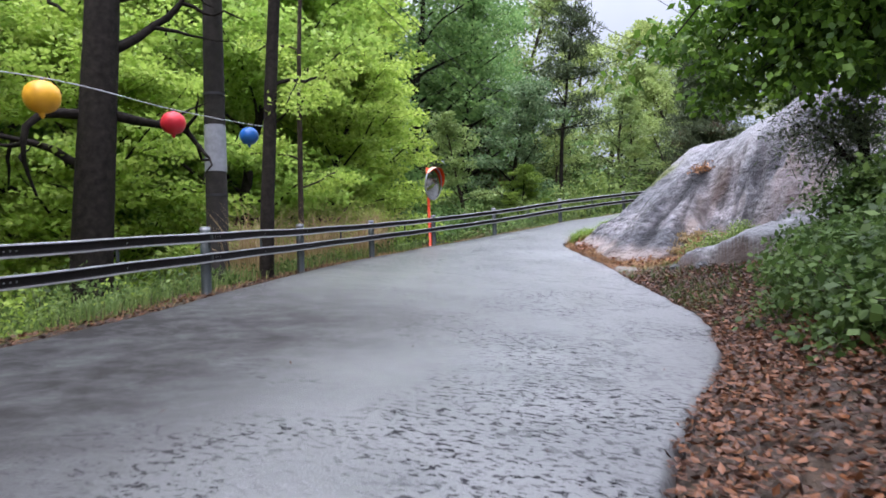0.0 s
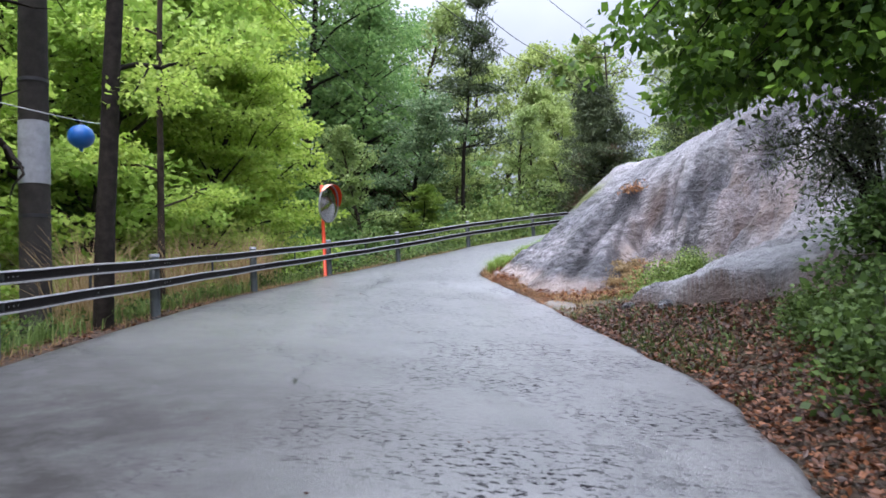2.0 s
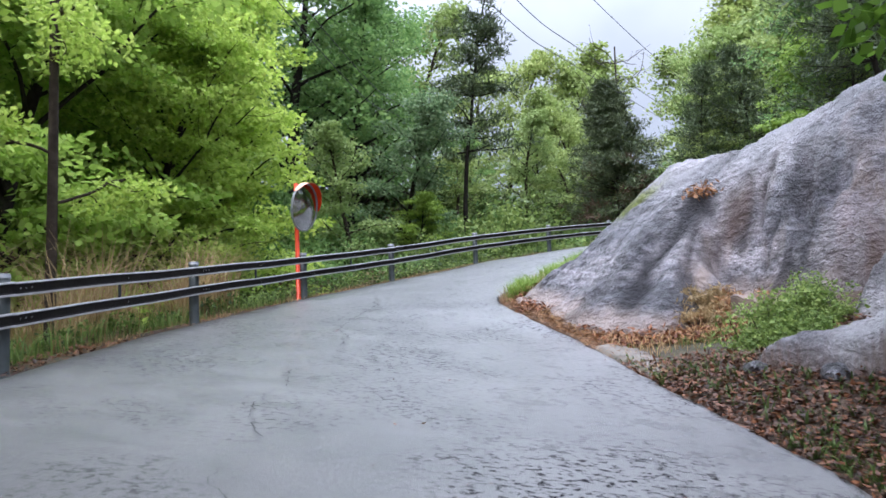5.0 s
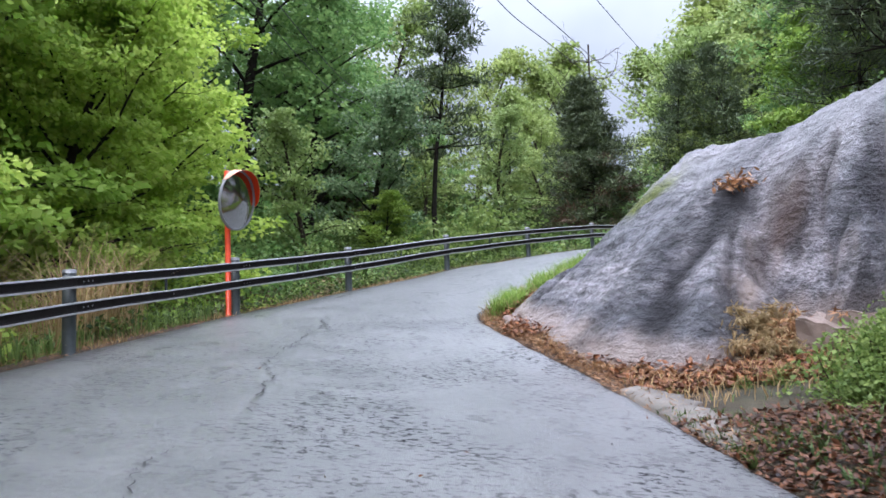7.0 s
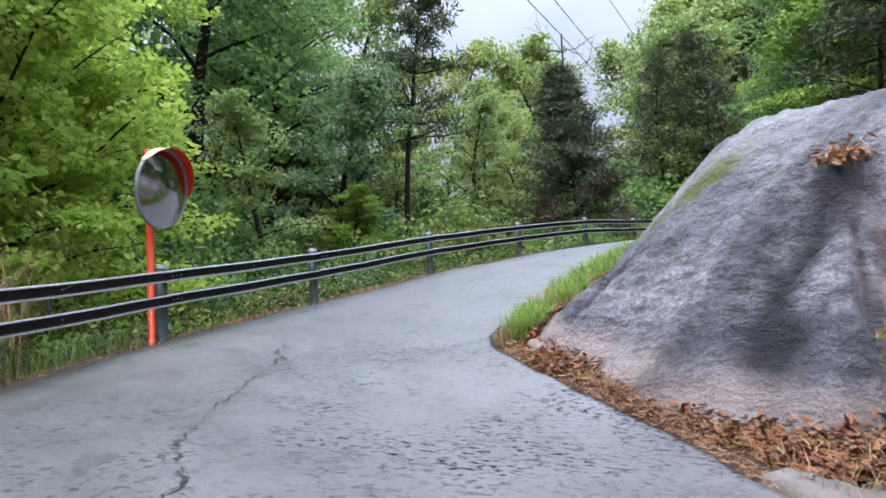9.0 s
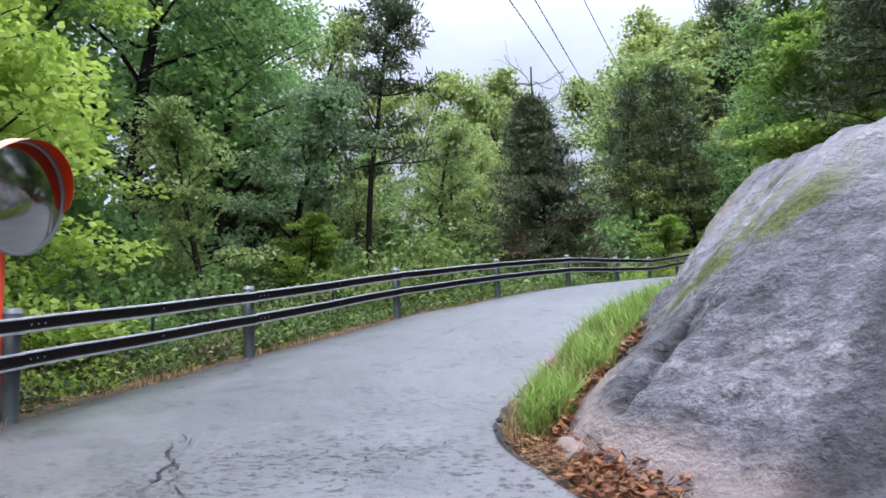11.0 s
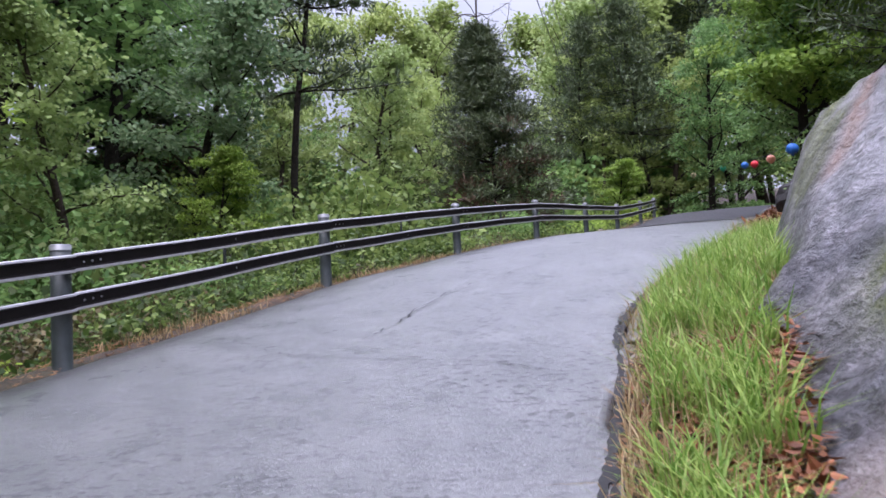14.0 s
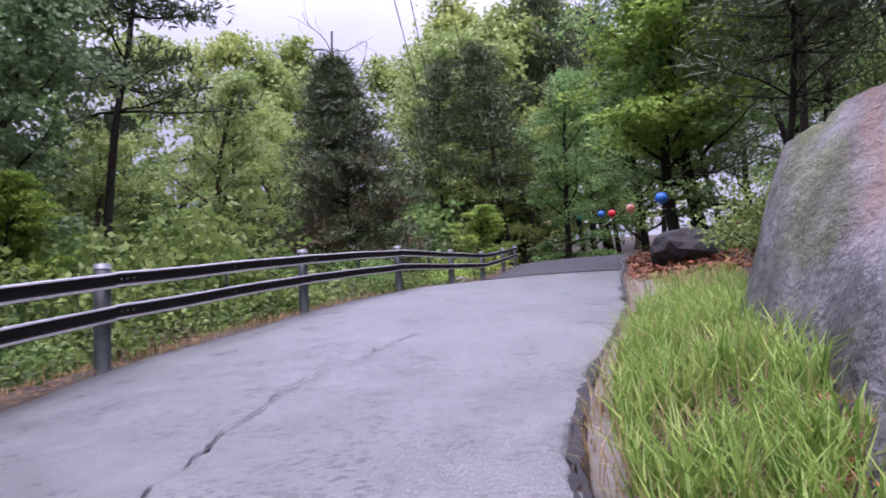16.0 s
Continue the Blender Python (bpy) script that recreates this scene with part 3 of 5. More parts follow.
def gully_zone(x, y, rough=0.0):
    """One on the broken wall above the gully, nought on the smooth dome."""
    a = -(x - 5.1) * 0.59 + (y - 15.7) * 0.81
    b = (x - 6.6) * 0.75 + (y - 16.65) * 0.66
    return (1 - smooth(0.3, 1.2, np.maximum(a + 0.2, b - 0.1) + 0.35 * rough)) * smooth(5.2, 5.9, x) * smooth(13.4, 14.0, y)


# hollows and crevices of the outcrop, as bent lines in plan
HOLLOW = [(6.35, 17.95), (5.9, 17.55), (5.35, 17.25), (5.05, 16.75)]
HOLLOW_RIM = [(6.0, 18.2), (5.4, 17.9), (4.85, 17.5)]
CRAGS = [(6.55, 16.7), (7.2, 16.7), (8.0, 16.4), (8.6, 15.8)]
CREVICES = [
    ([(7.45, 17.26), (7.27, 17.28), (7.15, 17.07)], 0.06, 0.22), ([(7.34, 16.8), (7.16, 16.86), (7.0, 16.7)], 0.05, 0.2),
    ([(7.65, 16.64), (7.51, 16.63), (7.56, 16.29)], 0.05, 0.2), ([(6.02, 18.24), (6.2, 18.28), (6.36, 18.34)], 0.04, 0.08),
    ([(3.64, 18.4), (4.03, 18.6), (4.3, 18.85), (4.62, 18.8)], 0.045, 0.13), ([(6.25, 17.6), (5.95, 16.95), (5.74, 16.53)], 0.06, 0.14)]


def line_gap(x, y, pts):
    """Distance in plan to a bent line."""
    best = np.full(np.shape(x), 99.0)
    for (ax, ay), (bx, by) in zip(pts, pts[1:]):
        f = np.clip(((x - ax) * (bx - ax) + (y - ay) * (by - ay)) / ((bx - ax) ** 2 + (by - ay) ** 2), 0, 1)
        best = np.minimum(best, np.hypot(x - ax - f * (bx - ax), y - ay - f * (by - ay)))
    return best


def rock_height(x, y, parts=False):
    """The outcrop as smoothly joined faces: a dome by the bend and a low slab before it."""
    south_west = soft_max(-10.4 + 0.878 * x + 0.432 * y, -12.6 + 0.613 * x + 0.655 * y, k=10.0)
    west = 0.42 + 0.998 * x - 0.132 * y + 0.28 * (1 - smooth(3.5, 4.6, x))
    cap = 4.58 + 0.08 * (x - 8.2) - 0.06 * (y - 19) + 0.22 * np.exp(-((x - 6.9) ** 2 + (y - 23) ** 2) / 0.9) - 0.4 * np.exp(-((x - 7.5) ** 2 / 3.5 + (y - 18.9) ** 2 / 3.6))
    north = 2.2 + 3.2 * ((x - 5.2) * 0.72 - (y - 22.87) * 0.69)
    cliff = 2.4 + 3.0 * ((x - 5.2) * 0.9 - (y - 21.8) * 0.45) + 6 * (1 - smooth(20.9, 21.7, y))
    gully_a = 0.9 + 2.2 * (-(x - 5.1) * 0.59 + (y - 15.7) * 0.81)
    gully_b = 1.1 + 2.3 * ((x - 6.6) * 0.75 + (y - 16.65) * 0.66) + 0.16 * fbm(x * 2.6, y * 2.6, seed=41, octaves=4)
    dome = soft_min(south_west, west, cliff, soft_min(cap, north, soft_max(gully_a, gully_b), k=9.0), k=10.0)
    slab_top = -2.19 + 0.322 * x + 0.105 * y
    lip = 0.5 + 7.0 * ((x - 5.6) * 0.87 + (y - 12.4) * 0.49)
    slab_north = 0.85 + 0.322 * (x - 5.5) - 1.4 * (y - 12.45)
    low = soft_min(soft_min(slab_top, slab_north, k=9.0), lip + 0.12 * fbm(x * 5, y * 5, seed=44, octaves=4), k=22.0)
    wall = soft_min(1.75 + 1.6 * ((x - 8.9) * 0.85 + (y - 12.5) * 0.4) + 0.2 * fbm(x * 2.2, y * 2.2, seed=43, octaves=5), 4.1 + 0.12 * (x - 9), 0.5 + 2.0 * (14.9 + 0.9 * (x - 7.2) - y) , k=5.0)
    wall = soft_min(wall, 0.6 + 1.2 * (y - 8.6), k=5.0)
    if parts:
        return dome, low, wall
    h = soft_max(dome, low, wall, k=9.0)
    wave = 0.075 * fbm(x * 0.9 + 0.3 * y, y * 0.9, seed=11, octaves=3) + 0.065 * fbm(x * 3.1, y * 3.1, seed=5, octaves=5) + 0.04 * fbm(x * 12, y * 12, seed=8, octaves=3)
    wave = wave + 0.014 * fbm(x * 9 - y * 3, y * 21 + x * 6, seed=12, octaves=3)
    hollow = -0.17 * np.exp(-(line_gap(x, y, HOLLOW) / 0.22) ** 2) + 0.09 * np.exp(-(line_gap(x, y, HOLLOW_RIM) / 0.3) ** 2)
    for line, wide, deep in CREVICES:
        hollow = hollow - deep * np.exp(-(line_gap(x, y, line) / wide) ** 2)
    ledge = -0.32 * np.exp(-((y - 18.9 - 0.45 * (x - 4.1) + 0.10 * np.sin(5 * x) + 0.05 * fbm(x * 9, y * 5, seed=6)) / 0.075) ** 2) * smooth(3.95, 4.2, x) * (1 - smooth(4.5, 4.95, x))
    broken = 0.26 * fbm(x * 3.7 + 0.4 * y, y * 3.1, seed=15, octaves=5) * gully_zone(x, y) * (1 - smooth(2.3, 3.0, h))
    crag = np.exp(-(line_gap(x, y, CRAGS) / 0.6) ** 2)
    ridge = 0.5 - np.abs(fbm(x * 2.7 + 0.8 * y, y * 2.3, seed=17, octaves=5))
    return h + wave + hollow + ledge + broken + 0.3 * crag * ridge


rx_, ry_ = np.arange(2.6, 20, 0.045), np.arange(7.5, 26.5, 0.045)
RX, RY = np.meshgrid(rx_, ry_, indexing="ij")
RZ = rock_height(RX.ravel(), RY.ravel())
GZ = ground(RX, RY)
rf = grid_faces(len(rx_), len(ry_))
keep = ((RZ - GZ)[rf] > -0.25).any(1)
RZ = np.maximum(RZ, GZ - 0.5)
used_v = np.unique(rf[keep])
remap = np.zeros(RX.size, int)
remap[used_v] = np.arange(len(used_v))
outcrop = tagged(new("granite_outcrop"), "huge smooth wet grey granite outcrop beside the road", "rock")
X, Y, Z, G = RX.ravel()[used_v], RY.ravel()[used_v], RZ[used_v], GZ[used_v]
speck = fbm(X * 3, Y * 3, seed=9, octaves=5)

blot = smooth(-0.45, 0.05, fbm(X * 8, Y * 8, seed=71, octaves=4))
crest = 2.4 * blot * np.exp(-((line_gap(X, Y, [(5.22, 20.15), (5.3, 19.88), (5.45, 19.75), (5.62, 19.5)]) + 0.09 * speck) / 0.38) ** 2)
crest = np.maximum(crest, 1.2 * np.exp(-((line_gap(X, Y, [(4.75, 20.1), (5.0, 20.1), (5.25, 20.3)]) + 0.04 * speck) / 0.12) ** 2))
crest = np.maximum(crest, 1.1 * np.exp(-((line_gap(X, Y, [(5.6, 20.9), (5.9, 21.0), (6.2, 20.78), (6.4, 20.6)]) + 0.03 * speck) / 0.08) ** 2))
north_h = 2.2 + 3.2 * ((X - 5.2) * 0.72 - (Y - 22.87) * 0.69)
west_h = 0.42 + 0.998 * X - 0.132 * Y
corner = np.minimum(west_h, 4.5) - north_h
crest2 = np.exp(-((corner + 0.75 + 0.2 * speck) / 0.55) ** 2) * smooth(3.05, 3.35, Z) * smooth(21.0, 21.8, Y)
moss = np.clip((0.45 + 0.55 * blot) * np.maximum(2.0 * crest * (0.8 + 0.5 * speck), 2.6 * crest2 * (0.8 + 0.5 * speck)), 0, 1)
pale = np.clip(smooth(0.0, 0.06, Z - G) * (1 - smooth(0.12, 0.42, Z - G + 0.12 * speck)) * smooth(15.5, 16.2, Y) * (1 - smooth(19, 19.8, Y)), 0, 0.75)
vein = line_gap(X, Y, [(6.95, 17.4), (6.6, 17.28), (6.39, 17.15), (6.1, 16.8), (5.83, 16.41)])
pale = np.maximum(pale, np.clip(0.95 * np.exp(-((vein + 0.05 * speck) / 0.085) ** 2) * smooth(-0.6, 0.2, speck + 0.3), 0, 0.85))
# random stains, with the hollow's shade painted along its line
stain_and_shade = np.clip(1.0 * np.exp(-((line_gap(X, Y, HOLLOW) + 0.08 * speck) / 0.24) ** 2) + 0.4 * smooth(0.35, 0.9, fbm(X * 1.6, Y * 1.6, seed=21, octaves=5)), 0, 0.92)
# shade inside the crevices, put into the colour
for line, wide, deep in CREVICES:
    stain_and_shade = np.maximum(stain_and_shade, 0.85 * np.exp(-((line_gap(X, Y, line) + 0.02 * speck) / (wide * 1.1)) ** 2))
# crags: dips painted dark and ridges pale, as shading in the colour
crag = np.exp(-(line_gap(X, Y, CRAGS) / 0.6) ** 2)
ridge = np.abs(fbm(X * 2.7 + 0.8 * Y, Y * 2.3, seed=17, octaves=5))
stain_and_shade = np.maximum(stain_and_shade, 0.9 * crag * smooth(0.35, 0.75, ridge))
pale = np.maximum(pale, 0.3 * crag * (1 - smooth(0.0, 0.25, ridge)))
# run-off bands down the faces, and the ledge crack's shade painted in
across, down = -0.442 * X + 0.897 * Y, 0.897 * X + 0.442 * Y
runoff = fbm(across * 2.2 + 0.25 * fbm(down * 1.5, across, seed=3), down * 0.45, seed=51, octaves=5)
stain_and_shade = np.maximum(stain_and_shade, 0.5 * smooth(0.2, 0.8, runoff))
stain_and_shade = np.maximum(stain_and_shade, 0.85 * np.exp(-((Y - 18.9 - 0.45 * (X - 4.1) + 0.10 * np.sin(5 * X) + 0.05 * fbm(X * 9, Y * 5, seed=6)) / 0.085) ** 2) * smooth(3.95, 4.2, X) * (1 - smooth(4.5, 4.95, X)))
rusty = np.clip(0.8 * smooth(0.3, 0.9, fbm(X * 0.9, Y * 0.9, seed=31, octaves=5)) * smooth(7.4, 8.4, X) * (1 - smooth(13.5, 15.5, Y)) + 0.8 * np.exp(-((corner + 1.75 + 0.3 * speck) / 0.26) ** 2) * smooth(21.2, 21.6, Y) * smooth(3.2, 3.5, Z), 0, 0.85)
in_gully = gully_zone(X, Y, speck)
rusty = np.maximum(rusty, 0.22 * in_gully * smooth(-0.2, 0.7, fbm(X * 2.1, Y * 2.1, seed=61, octaves=5)))
stain_and_shade = np.maximum(stain_and_shade * (1 - 0.5 * in_gully), 0.85 * in_gully * smooth(-0.1, 0.5, fbm(X * 4.2, Y * 4.2, seed=62, octaves=5)))
pale = np.maximum(pale, 0.5 * in_gully * smooth(0.2, 0.8, fbm(X * 3.6, Y * 3.6, seed=63, octaves=5)))
# wet slab's sky sheen and the wall's pale patches, put into the colour
dome_h, low_h, wall_h = rock_height(X, Y, True)
pale_sheen = np.clip(np.where(low_h > wall_h, 0.8, 0.6) * smooth(-0.05, 0.2, np.maximum(low_h, wall_h) - dome_h) * smooth(-0.9, 0.3, fbm(X * 2.3, Y * 2.3, seed=33, octaves=5)), 0, 0.85)
stain_and_shade = stain_and_shade * (1 - 0.8 * pale_sheen)
# the dome's crown is paler than its flanks: pale stone plus painted sky sheen
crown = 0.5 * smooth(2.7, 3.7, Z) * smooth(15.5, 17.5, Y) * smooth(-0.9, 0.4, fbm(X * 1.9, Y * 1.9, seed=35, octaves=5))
pale_sheen = np.maximum(pale_sheen, crown * (1 - stain_and_shade))
# broken lip: rusty stone, with its undercut shade painted dark
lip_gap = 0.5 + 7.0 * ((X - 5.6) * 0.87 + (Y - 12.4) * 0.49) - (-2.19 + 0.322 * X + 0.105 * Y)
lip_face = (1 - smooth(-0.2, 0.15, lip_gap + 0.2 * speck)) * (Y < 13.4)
stain_and_shade, rusty = np.maximum(stain_and_shade, 0.7 * lip_face), np.maximum(rusty, 0.35 * lip_face)
which = np.where((dome_h >= low_h) & (dome_h >= wall_h), 0, np.where(low_h >= wall_h, 1, 2))
rock_faces = remap[rf[keep]]
face_kind = which[rock_faces[:, 0]]
for kind_, part_name, part_label in ((0, "dome", "tall rounded granite dome with moss on its crest"), (1, "ledge_slab", "low sloping wet slab with a broken lip"), (2, "upper_wall", "rust-streaked upper rock wall")):
    fs = rock_faces[face_kind == kind_]
    ids = np.unique(fs)
    back_ = np.zeros(len(X), int)
    back_[ids] = np.arange(len(ids))
    buf = Buf()
    buf.add(np.stack([X, Y, Z], -1)[ids], back_[fs])
    me = buf.mesh(part_name)
    for key, values in (("moss", moss), ("bare", pale_sheen), ("pale", pale), ("stain_and_shade", stain_and_shade), ("rusty", rusty)):
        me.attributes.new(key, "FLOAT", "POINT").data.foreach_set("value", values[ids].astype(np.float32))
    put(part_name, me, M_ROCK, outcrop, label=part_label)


def any_height(x, y):
    """The top of rock or ground at a spot."""
    g = ground_at(x, y)
    if not (2.6 < x < 20 and 7.5 < y < 26.5):
        return g
    return max(g, float(rock_height(np.array([x], float), np.array([y], float))[0]))


# ---- trees ----
def limb(buf, rng, start, direction, length, r0, r1, bend=0.25, n=7, rise=0.0, sides=6):
    d = np.array(direction, float)
    d /= np.linalg.norm(d)
    p, pts = np.array(start, float), []
    for i in range(n):
        pts.append(p.copy())
        d = d + rng.normal(0, bend / n ** 0.5, 3) + np.array([0, 0, rise / n])
        d /= np.linalg.norm(d)
        p = p + d * length / (n - 1)
    tube(buf, pts, np.linspace(r0, r1, n), sides, cap=False)
    return np.array(pts)


def cluster(rng, c, rx, rz, n, length, width, flat=0.6, droop=0.15):
    """Leaf blades spread through one flattened clump."""
    q = rng.normal(0, 1, (n, 3))
    q /= np.linalg.norm(q, axis=1)[:, None]
    q *= (rng.random(n) ** 0.45)[:, None]
    pts = c + q * [rx, rx, rz] + np.stack([0 * q[:, 0], 0 * q[:, 0], -0.25 * rz * (q[:, 0] ** 2 + q[:, 1] ** 2)], -1)
    d = q * [1, 1, 0.3] + rng.normal(0, 0.6, (n, 3)) - [0, 0, droop]
    nor = rng.normal(0, 1 - flat, (n, 3)) + [0, 0, flat * 1.6]
    size = length * rng.uniform(0.6, 1.3, n)
    return blades(rng, pts, d, nor, size, size * width)


def broad_tree(seed, height, spread, clear, leaf_mat, bark, n_limbs=16, clumps=5, per=70, leaf=0.16, layer=0.28, clump=0.9, lean=0.0, label="", name="broadleaf_tree"):
    rng = np.random.default_rng(seed)
    tree = new(name)
    wood, leaves = Buf(), Buf()
    r0 = height * 0.016 + 0.05
    trunk = limb(wood, rng, (0, 0, -0.5), (lean, 0, 1), height * 0.85 + 0.5, r0, r0 * 0.2, 0.22, 12, sides=9)
    for i in range(n_limbs):
        f = clear + (1 - clear) * (i + rng.random()) / n_limbs
        k = min(f * 11, 10.99)
        p = trunk[int(k)] * (1 - k % 1) + trunk[int(k) + 1] * (k % 1)
        ang = 2.4 * i + rng.normal(0, 0.3)
        prof = math.sin(math.pi * min(1, 0.22 + 0.72 * (f - clear) / (1 - clear))) ** 0.7
        ln = spread * prof * rng.uniform(0.75, 1.15)
        lp = limb(wood, rng, p, (math.cos(ang), math.sin(ang), 0.35 + 0.5 * f), ln, r0 * 0.42 * (1.1 - f), 0.012, 0.35, 8, rise=-0.1)
        for j in range(clumps):
            s = 0.35 + 0.65 * (j + rng.random()) / clumps
            q = lp[min(int(s * 7), 7)] + rng.normal(0, 0.22 * ln / 2, 3) * [1, 1, 0.45]
            limb(wood, rng, lp[min(int(s * 6), 6)], q - lp[min(int(s * 6), 6)] + [0, 0, 0.05], np.linalg.norm(q - lp[min(int(s * 6), 6)]) + 0.05, 0.014, 0.005, 0.2, 3, sides=3)
            c = clump * rng.uniform(0.6, 1.25)
            leaves.add(*cluster(rng, q, c, c * layer, per, leaf, 0.68, flat=0.72))
    for j in range(clumps * 2):
        q = trunk[-1] + rng.normal(0, 0.5, 3) * [1, 1, 0.8]
        leaves.add(*cluster(rng, q, clump * 0.8, clump * layer, per, leaf, 0.68, flat=0.72))
    put("trunk", wood, bark, tree)
    put("crown", leaves, leaf_mat, tree, smooth=False)
    return tagged(tree, label, "tree")


def pine_tree(seed, height, spread, clear, leaf_mat, bark, whorls=12, arms=5, per=60, lean=0.1, label="", name="pine_tree", tuft=0.5, gap=0.0, browned=0.0):
    rng = np.random.default_rng(seed)
    tree = new(name)
    wood, leaves, dead = Buf(), Buf(), Buf()
    r0 = height * 0.008 + 0.03
    trunk = limb(wood, rng, (0, 0, -0.5), (lean, 0, 1), height + 0.5, r0, 0.03, 0.16, 14, sides=9)
    for i in range(whorls):
        f = clear + (1 - clear) * (i + 0.4 * rng.random()) / whorls
        if rng.random() < gap:
            continue
        k = min(f * 13, 12.99)
        p = trunk[int(k)] * (1 - k % 1) + trunk[int(k) + 1] * (k % 1)
        for a in range(arms):
            ang = 6.283 * a / arms + i * 0.9 + rng.normal(0, 0.3)
            ln = spread * (1.05 - ((f - clear) / (1 - clear)) ** 1.3) * rng.uniform(0.55, 1.15) + 0.2
            lp = limb(wood, rng, p, (math.cos(ang), math.sin(ang), rng.uniform(-0.05, 0.25)), ln, 0.03 + r0 * 0.2 * (1 - f), 0.01, 0.3, 6, rise=0.2, sides=5)
            for j in range(4):
                q = lp[2 + j] + rng.normal(0, 0.12, 3) * [1, 1, 0.5]
                n = per // 4
                dirs = rng.normal(0, 1, (n, 3)) + [math.cos(ang) * 0.5, math.sin(ang) * 0.5, 0.45]
                pts = q + rng.normal(0, tuft * 0.55, (n, 3)) * [1, 1, 0.4]
                (dead if rng.random() < browned * (1 - 1.6 * f) else leaves).add(*blades(rng, pts, dirs, rng.normal(0, 1, (n, 3)) + [0, 0, 1], tuft * rng.uniform(0.5, 1.1, n), 0.07 + 0 * pts[:, 0], 0.05))
    put("trunk", wood, bark, tree)
    put("crown", leaves, leaf_mat, tree, smooth=False)
    if dead.n:
        put("browned_foliage", dead, L_BROWN, tree, smooth=False, label="browned lower boughs")
    return tagged(tree, label, "tree")


def shrub(seed, size, leaf_mat, n=26, per=55, leaf=0.11, label="", name="shrub", layer=0.55):
    rng = np.random.default_rng(seed)
    bush = new(name)
    wood, leaves = Buf(), Buf()
    for i in range(n):
        a, e = rng.uniform(0, 6.283), rng.uniform(0.35, 1.5)
        ln = size * rng.uniform(0.5, 1.1)
        lp = limb(wood, rng, rng.normal(0, 0.12 * size, 3) * [1, 1, 0] - [0, 0, 0.15], (math.cos(a) * math.cos(e), math.sin(a) * math.cos(e), math.sin(e)), ln, 0.016, 0.004, 0.4, 6, sides=3)
        for j in range(3):
            leaves.add(*cluster(rng, lp[3 + j], 0.3 * size, 0.3 * size * layer, per // 3, leaf, 0.66, flat=0.6))
    put("branchwork", wood, M_BARK_GREY, bush)
    put("foliage", leaves, leaf_mat, bush, smooth=False)
    return tagged(bush, label, "shrub")


def spot(x, y, turn=0.0, scale=1.0, sink=0.1, tall=1.0):
    return pose(x, y, any_height(x, y) - sink, 0, 0, turn) @ Matrix.Diagonal((scale, scale, scale * tall, 1))


def plant(proto, places, group, seed=1):
    """The first stands at the first place, copies at the rest: (x, y, scale)."""
    rng = np.random.default_rng(seed)
    for k, (x, y, s) in enumerate(places):
        m = spot(x, y, rng.uniform(0, 360), s, tall=rng.uniform(0.9, 1.12))
        if k == 0:
            proto.matrix_basis = m
        else:
            copy_thing(proto, Matrix.LocRotScale(m.translation, m.to_quaternion(), [c / p for c, p in zip(m.to_scale(), proto.scale)]))
        proto["group"] = group


lime = broad_tree(11, 10.5, 4.6, 0.12, L_LIME, M_BARK, 27, 7, 190, 0.16, 0.15, 1.1, label="spring maple with layered yellow-green foliage on the slope", name="maple_tree")
plant(lime, [(-6.2, 24.5, 1.0), (-6.8, 17.5, 1.05), (-6.5, 11.5, 0.8), (-11, 21, 1.25), (-10.5, 29, 1.3), (-11.5, 13.5, 1.2), (-9.5, 6.5, 1.0), (-5.5, 20.8, 0.75)], "maples on the slope", 3)
green = broad_tree(12, 20, 6.0, 0.08, L_GREEN, M_BARK, 24, 6, 70, 0.28, 0.24, 1.55, label="tall dark green broadleaf tree in the wood", name="broadleaf_tree")
# (-7.5, 1), (-5.4, -4.5), (-4.6, -9): out of view, added to shade the road
plant(green, [(-9, 40, 1.1), (-7.5, 49, 0.85), (-15, 27, 1.15), (-12.5, 33.5, 1.15), (-22, 36, 1.3), (-16, 15, 1.0), (14, 22.5, 0.36), (-7.5, 1.0, 0.85), (-5.4, -4.5, 0.9), (-4.6, -9, 0.9), (-15, 36, 1.2), (-20, 30, 1.2), (-19, 20, 1.1), (-20, 10, 1.1), (-14, 46, 1.2), (-24, 42, 1.3), (-9, 56, 1.1), (-4, 64, 0.55), (-16, 60, 1.1), (-20, 0, 1.0), (-26, 18, 1.3), (18, 38, 0.62), (33, 62, 0.9), (40, 50, 0.9), (44, 64, 1.0), (30, 44, 0.8), (-6.5, 43, 0.85), (-12, 51, 0.9), (0, 55, 0.42), (4, 66, 0.5), (22, 54, 0.55), (26, 58, 0.7)], "tall broadleaf trees", 4)
spring = broad_tree(13, 16, 5.0, 0.12, L_SPRING, M_BARK_GREY, 20, 6, 56, 0.3, 0.3, 1.3, label="slender tree in fresh olive-green spring leaf", name="spring_tree")
plant(spring, [(3.5, 49, 0.55), (9, 72, 1.0), (20, 78, 1.35), (26, 84, 1.6), (1, 80, 1.2), (15, 90, 1.45), (33, 80, 1.7), (-8, 78, 1.4), (7, 58, 0.55), (28, 70, 1.4), (38, 74, 1.7), (8, 96, 1.4), (-3, 32, 0.42), (46, 82, 1.7), (52, 60, 1.6), (5, 54, 0.6), (9, 66, 0.8), (17, 58, 0.7), (20, 65, 1.1), (-3, 71, 1.1), (13, 80, 1.2), (-1, 46, 0.5), (24, 73, 1.4), (30, 76, 1.6), (17, 70, 1.2), (22, 60, 0.8), (27, 66, 1.2)], "trees in spring leaf", 5)
